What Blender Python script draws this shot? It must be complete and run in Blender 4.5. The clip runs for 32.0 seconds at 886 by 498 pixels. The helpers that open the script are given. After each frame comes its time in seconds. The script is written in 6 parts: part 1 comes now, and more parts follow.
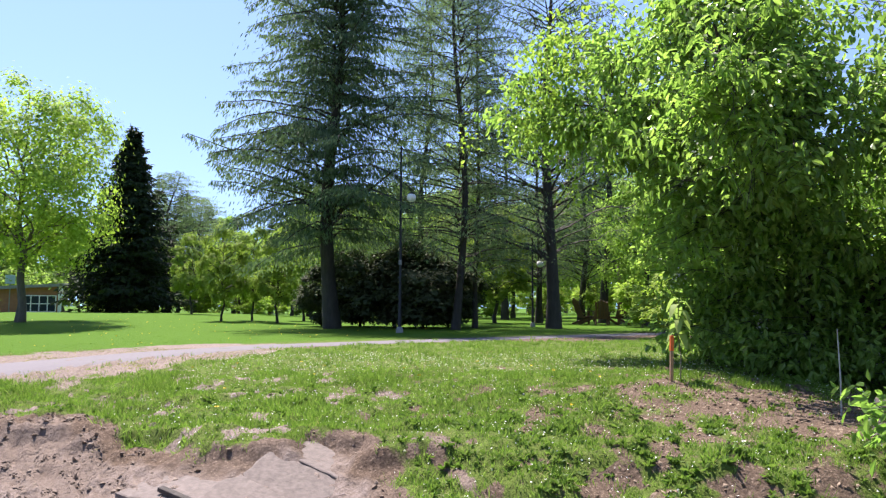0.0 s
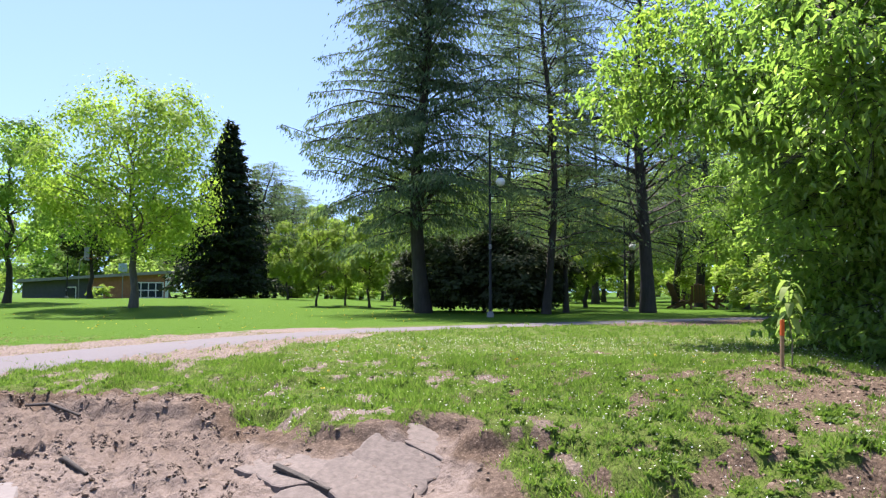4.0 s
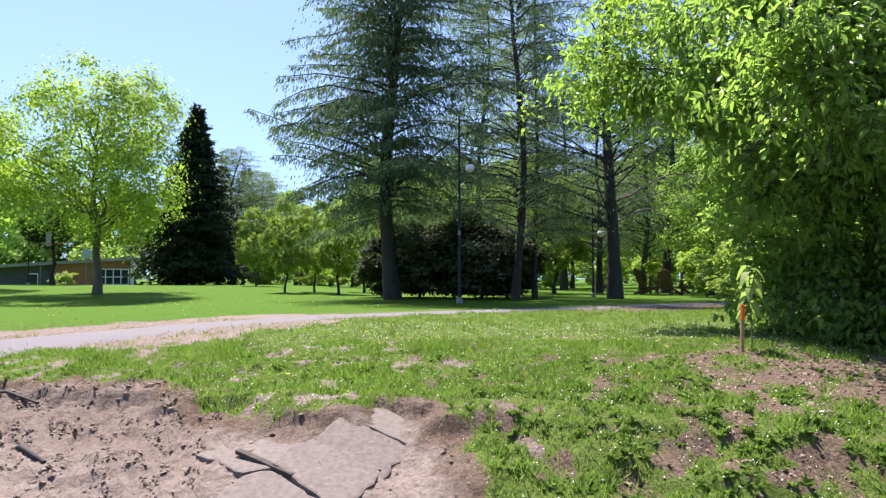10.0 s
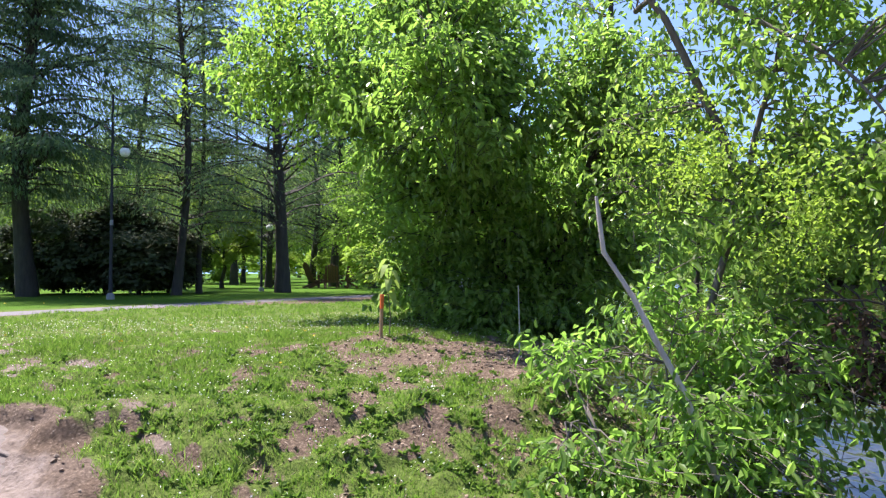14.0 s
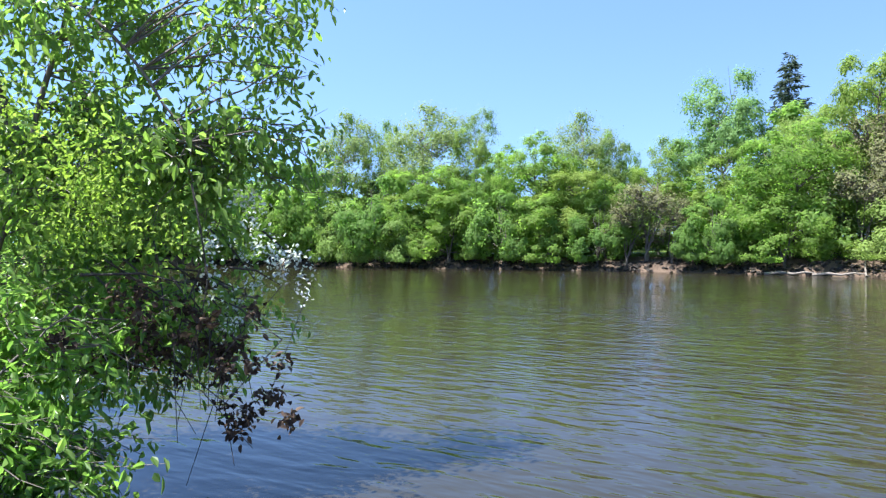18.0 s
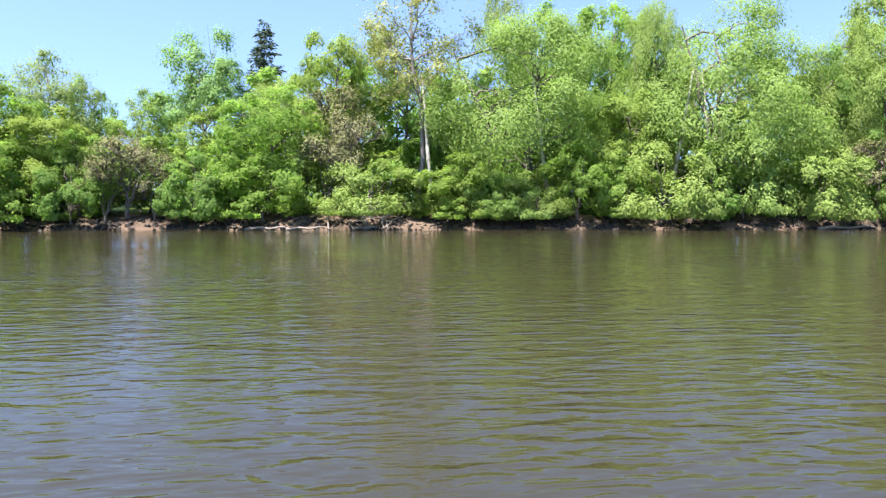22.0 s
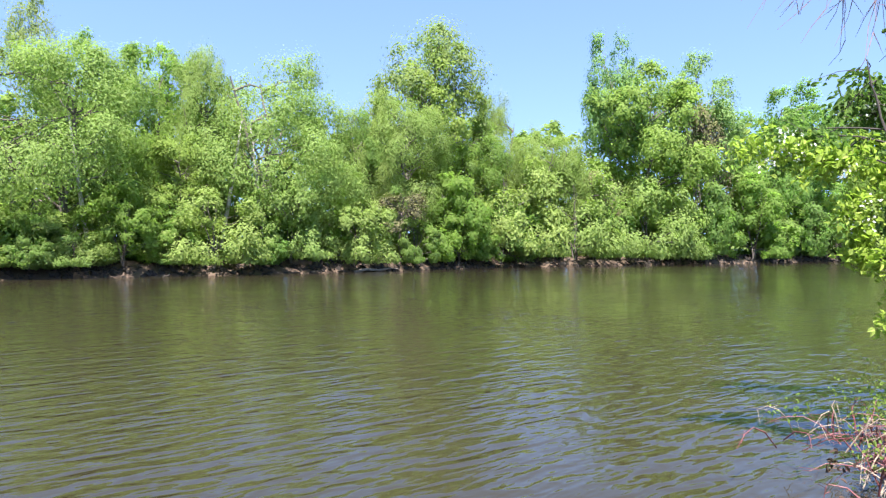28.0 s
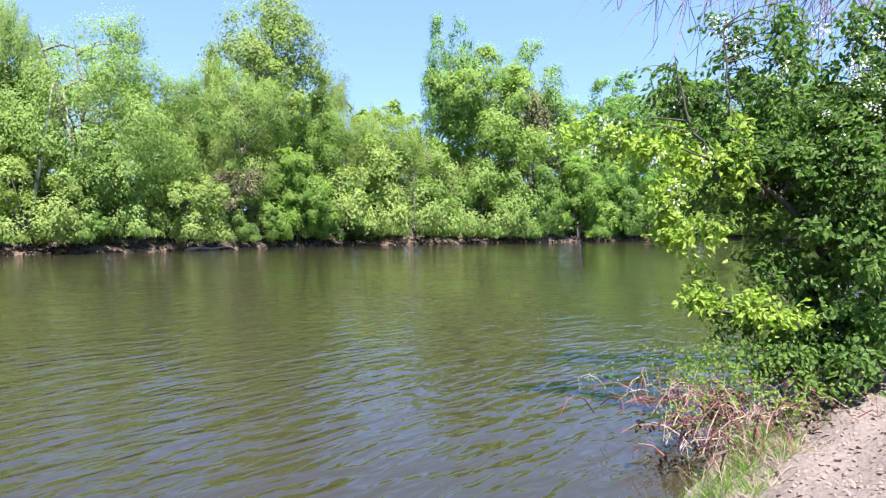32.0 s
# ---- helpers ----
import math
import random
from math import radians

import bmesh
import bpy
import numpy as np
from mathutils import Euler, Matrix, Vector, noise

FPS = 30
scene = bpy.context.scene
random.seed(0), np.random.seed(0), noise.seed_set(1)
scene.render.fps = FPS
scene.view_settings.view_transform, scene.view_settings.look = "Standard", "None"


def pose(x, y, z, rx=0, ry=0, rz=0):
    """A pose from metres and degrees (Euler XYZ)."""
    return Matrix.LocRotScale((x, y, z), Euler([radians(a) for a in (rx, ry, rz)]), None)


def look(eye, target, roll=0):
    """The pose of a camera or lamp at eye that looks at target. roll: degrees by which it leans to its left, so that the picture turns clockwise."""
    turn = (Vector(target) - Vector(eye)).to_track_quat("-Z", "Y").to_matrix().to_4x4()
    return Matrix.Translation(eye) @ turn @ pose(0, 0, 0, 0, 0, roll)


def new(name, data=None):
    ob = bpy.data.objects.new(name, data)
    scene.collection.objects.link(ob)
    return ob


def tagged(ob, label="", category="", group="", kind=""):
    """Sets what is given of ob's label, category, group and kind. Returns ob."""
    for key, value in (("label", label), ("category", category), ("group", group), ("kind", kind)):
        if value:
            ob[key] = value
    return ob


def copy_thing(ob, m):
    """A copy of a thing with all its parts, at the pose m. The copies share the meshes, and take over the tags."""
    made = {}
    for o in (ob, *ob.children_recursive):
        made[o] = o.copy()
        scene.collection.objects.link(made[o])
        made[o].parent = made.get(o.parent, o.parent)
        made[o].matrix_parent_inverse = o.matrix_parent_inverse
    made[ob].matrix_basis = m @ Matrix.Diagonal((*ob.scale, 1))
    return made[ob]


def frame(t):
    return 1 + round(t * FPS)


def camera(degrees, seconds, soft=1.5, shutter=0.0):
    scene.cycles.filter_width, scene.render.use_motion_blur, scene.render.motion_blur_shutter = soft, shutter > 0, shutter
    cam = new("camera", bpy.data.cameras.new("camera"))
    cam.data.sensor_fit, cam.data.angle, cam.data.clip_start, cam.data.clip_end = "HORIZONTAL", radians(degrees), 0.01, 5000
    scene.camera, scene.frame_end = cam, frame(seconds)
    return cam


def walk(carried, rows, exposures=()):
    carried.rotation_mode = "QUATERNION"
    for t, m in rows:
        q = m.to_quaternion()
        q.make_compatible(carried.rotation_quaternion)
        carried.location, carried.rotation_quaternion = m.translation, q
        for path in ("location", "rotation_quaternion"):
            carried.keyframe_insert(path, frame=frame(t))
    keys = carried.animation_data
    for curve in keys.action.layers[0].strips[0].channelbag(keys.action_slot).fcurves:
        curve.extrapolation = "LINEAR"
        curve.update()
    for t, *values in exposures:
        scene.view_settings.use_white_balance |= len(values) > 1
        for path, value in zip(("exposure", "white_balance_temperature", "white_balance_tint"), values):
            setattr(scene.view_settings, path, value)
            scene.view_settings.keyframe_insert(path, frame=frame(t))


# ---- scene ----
cam = camera(63.8, 32.0, soft=1.3)
PATH = [
    (0, pose(0.036, -0.018, 2.227, 94.70, 0, -4.95) @ pose(0, 0, 0, 0, 0, 0.31)),
    (0.5, pose(0.011, -0.029, 2.231, 94.69, 0, -3.95) @ pose(0, 0, 0, 0, 0, 0.44)),
    (1, pose(-0.004, -0.015, 2.226, 94.64, 0, -2.65) @ pose(0, 0, 0, 0, 0, 0.35)),
    (1.5, pose(-0.001, -0.027, 2.233, 94.54, 0, -2.32) @ pose(0, 0, 0, 0, 0, 0.27)),
    (2, pose(0.011, -0.023, 2.225, 94.43, 0, -2.00) @ pose(0, 0, 0, 0, 0, 0.14)),
    (2.5, pose(-0.005, -0.018, 2.228, 94.26, 0, -1.80) @ pose(0, 0, 0, 0, 0, 0.16)),
    (3, pose(-0.020, -0.009, 2.228, 94.03, 0, -1.47) @ pose(0, 0, 0, 0, 0, 0.05)),
    (3.5, pose(-0.051, -0.038, 2.235, 93.73, 0, -0.36) @ pose(0, 0, 0, 0, 0, 0.05)),
    (4, pose(-0.079, -0.011, 2.222, 93.45, 0, 2.01) @ pose(0, 0, 0, 0, 0, 0.02)),
    (4.5, pose(-0.072, -0.006, 2.214, 93.09, 0, 2.37) @ pose(0, 0, 0, 0, 0, -0.17)),
    (6.5, pose(-0.044, 0.010, 2.206, 92.41, 0, 2.33) @ pose(0, 0, 0, 0, 0, -0.21)),
    (7, pose(-0.037, 0.008, 2.206, 92.28, 0, 1.91) @ pose(0, 0, 0, 0, 0, -0.32)),
    (7.5, pose(-0.033, 0.017, 2.199, 92.20, 0, 1.88) @ pose(0, 0, 0, 0, 0, -0.33)),
    (8, pose(-0.010, 0.018, 2.199, 92.09, 0, 1.22) @ pose(0, 0, 0, 0, 0, -0.36)),
    (8.5, pose(0.006, 0.022, 2.199, 91.98, 0, 0.30) @ pose(0, 0, 0, 0, 0, -0.26)),
    (9, pose(-0.000, 0.000, 2.200, 92.22, 0, 0.00) @ pose(0, 0, 0, 0, 0, -0.15)),
    (9.5, pose(-0.007, -0.011, 2.203, 92.29, 0, -0.18) @ pose(0, 0, 0, 0, 0, -0.09)),
    (10, pose(-0.030, -0.000, 2.205, 92.38, 0, -0.35) @ pose(0, 0, 0, 0, 0, -0.02)),
    (10.5, pose(-0.030, 0.011, 2.205, 92.34, 0, -0.60) @ pose(0, 0, 0, 0, 0, -0.07)),
    (11, pose(-0.048, 0.005, 2.207, 92.18, 0, -1.14) @ pose(0, 0, 0, 0, 0, 0.05)),
    (11.5, pose(-0.047, 0.015, 2.203, 92.06, 0, -1.52) @ pose(0, 0, 0, 0, 0, -0.05)),
    (12, pose(-0.032, 0.036, 2.194, 91.87, 0, -2.20) @ pose(0, 0, 0, 0, 0, -0.13)),
    (12.5, pose(0.029, 0.014, 2.193, 91.73, 0, -5.12) @ pose(0, 0, 0, 0, 0, -0.16)),
    (13, pose(0.073, -0.019, 2.182, 91.69, 0, -10.06) @ pose(0, 0, 0, 0, 0, 0.03)),
    (13.5, pose(0.130, -0.084, 2.179, 91.78, 0, -15.92) @ pose(0, 0, 0, 0, 0, -0.03)),
    (14, pose(0.241, -0.162, 2.176, 91.92, 0, -26.04) @ pose(0, 0, 0, 0, 0, -0.09)),
    (14.5, pose(0.332, -0.205, 2.205, 91.66, 0, -35.91) @ pose(0, 0, 0, 0, 0, -0.26)),
    (15, pose(0.344, -0.208, 2.213, 91.45, 0, -45.69) @ pose(0, 0, 0, 0, 0, 0.02)),
    (15.5, pose(0.376, -0.209, 2.207, 91.27, 0, -52.63) @ pose(0, 0, 0, 0, 0, 0.23)),
    (17.5, pose(0.366, -0.331, 2.181, 89.95, 0, -73.56) @ pose(0, 0, 0, 0, 0, -0.33)),
    (18, pose(0.371, -0.348, 2.182, 89.72, 0, -77.72) @ pose(0, 0, 0, 0, 0, -0.16)),
    (18.5, pose(0.374, -0.365, 2.178, 89.31, 0, -82.75) @ pose(0, 0, 0, 0, 0, -0.01)),
    (19, pose(0.376, -0.376, 2.177, 88.83, 0, -88.19) @ pose(0, 0, 0, 0, 0, 0.10)),
    (19.5, pose(0.370, -0.393, 2.171, 87.80, 0, -93.45) @ pose(0, 0, 0, 0, 0, 0.02)),
    (20, pose(0.363, -0.419, 2.179, 87.14, 0, -98.69) @ pose(0, 0, 0, 0, 0, -0.02)),
    (20.5, pose(0.368, -0.455, 2.188, 86.72, 0, -105.35) @ pose(0, 0, 0, 0, 0, 0.12)),
    (21, pose(0.381, -0.480, 2.194, 86.31, 0, -110.64) @ pose(0, 0, 0, 0, 0, 0.16)),
    (21.5, pose(0.372, -0.504, 2.192, 86.29, 0, -114.24) @ pose(0, 0, 0, 0, 0, 0.05)),
    (22, pose(0.362, -0.538, 2.190, 86.17, 0, -117.40) @ pose(0, 0, 0, 0, 0, -0.06)),
    (22.5, pose(0.362, -0.574, 2.191, 85.91, 0, -121.01) @ pose(0, 0, 0, 0, 0, 0.01)),
    (23, pose(0.357, -0.616, 2.193, 85.83, 0, -123.72) @ pose(0, 0, 0, 0, 0, -0.10)),
    (23.5, pose(0.335, -0.653, 2.192, 87.95, 0, -126.95) @ pose(0, 0, 0, 0, 0, -0.08)),
    (24, pose(0.292, -0.673, 2.189, 88.87, 0, -130.06) @ pose(0, 0, 0, 0, 0, -0.20)),
    (24.5, pose(0.232, -0.684, 2.187, 89.33, 0, -134.65) @ pose(0, 0, 0, 0, 0, -0.37)),
    (25, pose(0.219, -0.725, 2.194, 88.82, 0, -140.14) @ pose(0, 0, 0, 0, 0, -0.24)),
    (25.5, pose(0.208, -0.750, 2.195, 88.94, 0, -143.62) @ pose(0, 0, 0, 0, 0, -0.21)),
    (27.5, pose(0.171, -0.736, 2.202, 89.60, 0, -149.41) @ pose(0, 0, 0, 0, 0, -0.26)),
    (28, pose(0.165, -0.750, 2.192, 89.79, 0, -152.02) @ pose(0, 0, 0, 0, 0, -0.08)),
    (28.5, pose(0.151, -0.731, 2.202, 89.77, 0, -153.85) @ pose(0, 0, 0, 0, 0, -0.10)),
    (29, pose(0.145, -0.746, 2.201, 89.63, 0, -155.33) @ pose(0, 0, 0, 0, 0, -0.08)),
    (29.5, pose(0.141, -0.752, 2.204, 89.45, 0, -156.89) @ pose(0, 0, 0, 0, 0, 0.04)),
    (30, pose(0.145, -0.764, 2.195, 89.39, 0, -158.90) @ pose(0, 0, 0, 0, 0, 0.14)),
    (30.5, pose(0.145, -0.781, 2.194, 89.05, 0, -161.78) @ pose(0, 0, 0, 0, 0, 0.22)),
    (31, pose(0.142, -0.777, 2.188, 88.76, 0, -164.42) @ pose(0, 0, 0, 0, 0, 0.32)),
    (31.5, pose(0.144, -0.771, 2.193, 88.35, 0, -165.34) @ pose(0, 0, 0, 0, 0, 0.34)),
    (32, pose(0.146, -0.786, 2.195, 88.07, 0, -164.83) @ pose(0, 0, 0, 0, 0, 0.27)),
]
# the film's own exposure: darker towards the sun, brighter over the river
walk(cam, PATH, [(0, 1.64, 6420, 21), (13, 1.64, 6420, 21), (14, 1.77, 6250, 20), (15.5, 1.88, 6000, 18), (17.5, 1.88, 5780, 13), (19, 1.9, 5800, 11), (20, 1.84, 6000, 12), (21, 1.99, 6150, 14), (23, 2.15, 6300, 17), (25, 2.15, 6300, 17), (28, 2.06, 6180, 17), (32, 2.08, 6020, 18)])

# ---- world, sun and sky ----
SUN_AZ, SUN_EL = 28.0, 64.0          # degrees: left of +y, above the horizon
world = bpy.data.worlds.new("sky")
scene.world = world
world.use_nodes = True
wn = world.node_tree.nodes
sky = wn.new("ShaderNodeTexSky")
sky.sky_type = "NISHITA"
sky.sun_disc = False
sky.sun_elevation = radians(SUN_EL)
sky.sun_rotation = radians(360 - SUN_AZ)
sky.air_density, sky.dust_density, sky.ozone_density, sky.altitude = 1.1, 0.14, 1.9, 800
wn["Background"].inputs["Strength"].default_value = 0.092
# the haze line sits below the far trees: the visible sky starts a little above it
sky_way, sky_lift = wn.new("ShaderNodeTexCoord"), wn.new("ShaderNodeVectorMath")
sky_lift.operation = "ADD"
sky_lift.inputs[1].default_value = (0, 0, 0.2)
world.node_tree.links.new(sky_way.outputs["Generated"], sky_lift.inputs[0])
world.node_tree.links.new(sky_lift.outputs[0], sky.inputs["Vector"])
world.node_tree.links.new(sky.outputs[0], wn["Background"].inputs["Color"])
sun = new("sun", bpy.data.lights.new("sun", "SUN"))
sun.data.energy, sun.data.angle, sun.data.color = 4.5, radians(0.55), (1.0, 0.95, 0.86)
sa, se = radians(SUN_AZ), radians(SUN_EL)
sun.matrix_world = look((-math.sin(sa) * math.cos(se) * 80, math.cos(sa) * math.cos(se) * 80, math.sin(se) * 80), (0, 0, 0))


# ---- materials ----
def mat(name):
    m = bpy.data.materials.new(name)
    m.use_nodes = True
    return m, m.node_tree.nodes, m.node_tree.links, m.node_tree.nodes["Principled BSDF"]


def noise_node(n, l, scale, detail=4.0, rough=0.55, coord="Object", stretch=None):
    tc = n.new("ShaderNodeTexCoord")
    t = n.new("ShaderNodeTexNoise")
    t.inputs["Scale"].default_value = scale
    t.inputs["Detail"].default_value = detail
    t.inputs["Roughness"].default_value = rough
    if stretch:
        mp = n.new("ShaderNodeMapping")
        mp.inputs["Scale"].default_value = stretch
        l.new(tc.outputs[coord], mp.inputs["Vector"])
        l.new(mp.outputs["Vector"], t.inputs["Vector"])
    else:
        l.new(tc.outputs[coord], t.inputs["Vector"])
    return t.outputs["Fac"]


def ramp(n, l, fac, stops):
    r = n.new("ShaderNodeValToRGB")
    e = r.color_ramp.elements
    e[0].position, e[0].color = stops[0][0], (*stops[0][1], 1)
    e[1].position, e[1].color = stops[-1][0], (*stops[-1][1], 1)
    for p, c in stops[1:-1]:
        k = e.new(p)
        k.color = (*c, 1)
    l.new(fac, r.inputs["Fac"])
    return r.outputs["Color"]


def math_node(n, l, op, a, b, clamp=False):
    k = n.new("ShaderNodeMath")
    k.operation, k.use_clamp = op, clamp
    for i, v in enumerate((a, b)):
        if isinstance(v, (int, float)):
            k.inputs[i].default_value = v
        else:
            l.new(v, k.inputs[i])
    return k.outputs[0]


def mix_col(n, l, fac, a, b, blend="MIX"):
    k = n.new("ShaderNodeMix")
    k.data_type, k.blend_type = "RGBA", blend
    if isinstance(fac, (int, float)):
        k.inputs["Factor"].default_value = fac
    else:
        l.new(fac, k.inputs["Factor"])
    for s, v in (("A", a), ("B", b)):
        sock = [i for i in k.inputs if i.name == s and i.type == "RGBA"][0]
        if isinstance(v, tuple):
            sock.default_value = (*v, 1)
        else:
            l.new(v, sock)
    return [o for o in k.outputs if o.type == "RGBA"][0]


def bump(n, l, height, strength, distance, bsdf):
    b = n.new("ShaderNodeBump")
    b.inputs["Strength"].default_value, b.inputs["Distance"].default_value = strength, distance
    l.new(height, b.inputs["Height"])
    l.new(b.outputs["Normal"], bsdf.inputs["Normal"])


def leaf_mat(name, dark, mid, light, translucent=0.4, gloss=0.6, tint=0.05):
    """Leaves: each card its own shade, each tree its own hue; light passes through."""
    m, n, l, p = mat(name)
    geo = n.new("ShaderNodeNewGeometry")
    col = ramp(n, l, geo.outputs["Random Per Island"], [(0.0, dark), (0.5, mid), (1.0, light)])
    info = n.new("ShaderNodeObjectInfo")
    hs = n.new("ShaderNodeHueSaturation")
    l.new(col, hs.inputs["Color"])
    l.new(math_node(n, l, "ADD", math_node(n, l, "MULTIPLY", info.outputs["Random"], tint * 0.35), 0.5 - tint * 0.175), hs.inputs["Hue"])
    big = noise_node(n, l, 0.9, 2.0)
    l.new(math_node(n, l, "ADD", math_node(n, l, "MULTIPLY", big, 0.45), 0.78), hs.inputs["Value"])
    tr = n.new("ShaderNodeBsdfTranslucent")
    mx = n.new("ShaderNodeMixShader")
    mx.inputs[0].default_value = translucent
    yel = mix_col(n, l, 1.0, hs.outputs["Color"], (1.06, 1.2, 0.72), "MULTIPLY")
    l.new(hs.outputs["Color"], p.inputs["Base Color"])
    l.new(yel, tr.inputs["Color"])
    p.inputs["Roughness"].default_value = gloss
    p.inputs["Specular IOR Level"].default_value = 0.5 if gloss < 0.4 else 0.12
    l.new(p.outputs[0], mx.inputs[1])
    l.new(tr.outputs[0], mx.inputs[2])
    l.new(mx.outputs[0], n["Material Output"].inputs["Surface"])
    return m


def bark_mat(name, dark, light, scale=9.0):
    m, n, l, p = mat(name)
    a = noise_node(n, l, scale, 6, 0.65, stretch=(1, 1, 0.22))
    b = noise_node(n, l, 1.3, 3)
    c = ramp(n, l, a, [(0.3, dark), (0.7, light)])
    l.new(mix_col(n, l, math_node(n, l, "MULTIPLY", b, 0.5), c, tuple(0.6 * (x + y) for x, y in zip(dark, light))), p.inputs["Base Color"])
    p.inputs["Roughness"].default_value = 0.9
    bump(n, l, a, 0.8, 0.03, p)
    return m


def plain_mat(name, colour, rough=0.6, metal=0.0, vary=0.25, scale=6.0, relief=0.2):
    m, n, l, p = mat(name)
    a = noise_node(n, l, scale, 5, 0.6)
    b = noise_node(n, l, scale * 0.2, 3)
    lo = tuple(max(0.0, c * (1 - vary)) for c in colour)
    hi = tuple(min(1.0, c * (1 + vary)) for c in colour)
    c = ramp(n, l, a, [(0.3, lo), (0.7, hi)])
    l.new(mix_col(n, l, math_node(n, l, "MULTIPLY", b, 0.35), c, lo), p.inputs["Base Color"])
    p.inputs["Roughness"].default_value, p.inputs["Metallic"].default_value = rough, metal
    if relief:
        bump(n, l, a, relief, 0.01, p)
    return m


LEAF = {
    "maple": leaf_mat("maple_leaves", (0.239, 0.335, 0.049), (0.295, 0.404, 0.070), (0.364, 0.461, 0.112), 0.55),
    "bright": leaf_mat("bright_leaves", (0.205, 0.30, 0.07), (0.24, 0.34, 0.08), (0.285, 0.385, 0.095), 0.7),
    "green": leaf_mat("green_leaves", (0.18, 0.275, 0.08), (0.22, 0.325, 0.09), (0.26, 0.365, 0.105), 0.7),
    "willow": leaf_mat("willow_leaves", (0.205, 0.285, 0.075), (0.235, 0.32, 0.085), (0.27, 0.35, 0.10), 0.5, 0.6),
    "yellow": leaf_mat("young_leaves", (0.18, 0.20, 0.05), (0.27, 0.28, 0.08), (0.36, 0.36, 0.14), 0.45),
    "lime": leaf_mat("lime_green_leaves", (0.19, 0.27, 0.055), (0.23, 0.315, 0.066), (0.27, 0.35, 0.085), 0.5),
    "pale": leaf_mat("pale_young_leaves", (0.19, 0.25, 0.085), (0.23, 0.29, 0.10), (0.27, 0.32, 0.12), 0.5),
    "cool": leaf_mat("cool_green_leaves", (0.15, 0.245, 0.075), (0.185, 0.295, 0.09), (0.23, 0.345, 0.11), 0.42),
    "brown": leaf_mat("dry_twigs", (0.13, 0.12, 0.06), (0.17, 0.165, 0.08), (0.21, 0.22, 0.09), 0.25, 0.8),
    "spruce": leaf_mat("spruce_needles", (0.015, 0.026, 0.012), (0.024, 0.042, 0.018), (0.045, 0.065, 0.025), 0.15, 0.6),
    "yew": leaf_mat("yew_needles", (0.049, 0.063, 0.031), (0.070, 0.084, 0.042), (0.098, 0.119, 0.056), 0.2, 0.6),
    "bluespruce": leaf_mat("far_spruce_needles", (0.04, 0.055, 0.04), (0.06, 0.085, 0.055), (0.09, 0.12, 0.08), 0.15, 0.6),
    "larch": leaf_mat("larch_needles", (0.075, 0.115, 0.068), (0.11, 0.16, 0.092), (0.165, 0.22, 0.125), 0.5, 0.55),
    # larch needles lightened: haze and glare over the thin larches put into the colour
    "hazy_larch": leaf_mat("hazy_larch_needles", (0.11, 0.165, 0.09), (0.155, 0.22, 0.12), (0.21, 0.28, 0.15), 0.55, 0.55),
    "bird_cherry": leaf_mat("bird_cherry_leaves", (0.15, 0.25, 0.058), (0.215, 0.335, 0.078), (0.29, 0.41, 0.112), 0.7, 0.32),
    # dark green apple leaves, with the shade of the crown put into the colour
    "apple": leaf_mat("shaded_apple_leaves", (0.08, 0.145, 0.035), (0.12, 0.20, 0.05), (0.17, 0.26, 0.065), 0.58, 0.45),
    "petal": leaf_mat("white_petals", (0.62, 0.62, 0.58), (0.75, 0.74, 0.72), (0.85, 0.84, 0.83), 0.3, 0.6, 0.0),
    "dry": leaf_mat("dry_leaves", (0.03, 0.021, 0.016), (0.06, 0.04, 0.03), (0.12, 0.085, 0.06), 0.15, 0.8, 0.0),
    "grass": leaf_mat("grass_blades", (0.105, 0.18, 0.032), (0.15, 0.245, 0.047), (0.23, 0.31, 0.088), 0.55, 0.6, 0.0),
    "straw": leaf_mat("straw_blades", (0.22, 0.20, 0.10), (0.30, 0.27, 0.15), (0.40, 0.36, 0.22), 0.4, 0.7, 0.0),
    "weed": leaf_mat("weed_leaves", (0.08, 0.14, 0.028), (0.12, 0.195, 0.042), (0.17, 0.245, 0.06), 0.48, 0.5, 0.0),
    "lawn": leaf_mat("lawn_blades", (0.055, 0.12, 0.008), (0.07, 0.145, 0.01), (0.095, 0.17, 0.014), 0.45, 0.5, 0.0),
}
BARK = bark_mat("grey_brown_bark", (0.06, 0.05, 0.04), (0.17, 0.145, 0.12))
BARK_DARK = bark_mat("dark_bark", (0.022, 0.019, 0.016), (0.065, 0.054, 0.045))
BARK_PALE = bark_mat("pale_bark", (0.28, 0.245, 0.21), (0.55, 0.50, 0.45), 14)
WOOD = plain_mat("weathered_wood", (0.27, 0.21, 0.15), 0.8, vary=0.4, scale=18)

# ---- plan: shores, lip of the cut bank, height of the ground ----
EYE = 2.2
NEAR_SHORE = [(90, 130), (52, 75), (30, 42), (16, 22), (9.2, 11), (6.9, 7.0), (5.9, 4.6), (4.6, 1.5), (3.2, -1.0), (1.5, -3.8), (-0.25, -6.6), (-0.8, -8.4), (-2.1, -13), (-6, -22), (-17, -40), (-45, -75), (-110, -140)]
FAR_SHORE = [(140, 170), (96, 90), (78, 48), (70, 29), (65, 12), (60, -5), (54, -16), (50, -25), (46, -32), (42, -39), (38, -46), (33, -58), (29, -70), (21, -82), (11, -95), (0, -113), (-14, -132), (-60, -180), (-130, -250)]
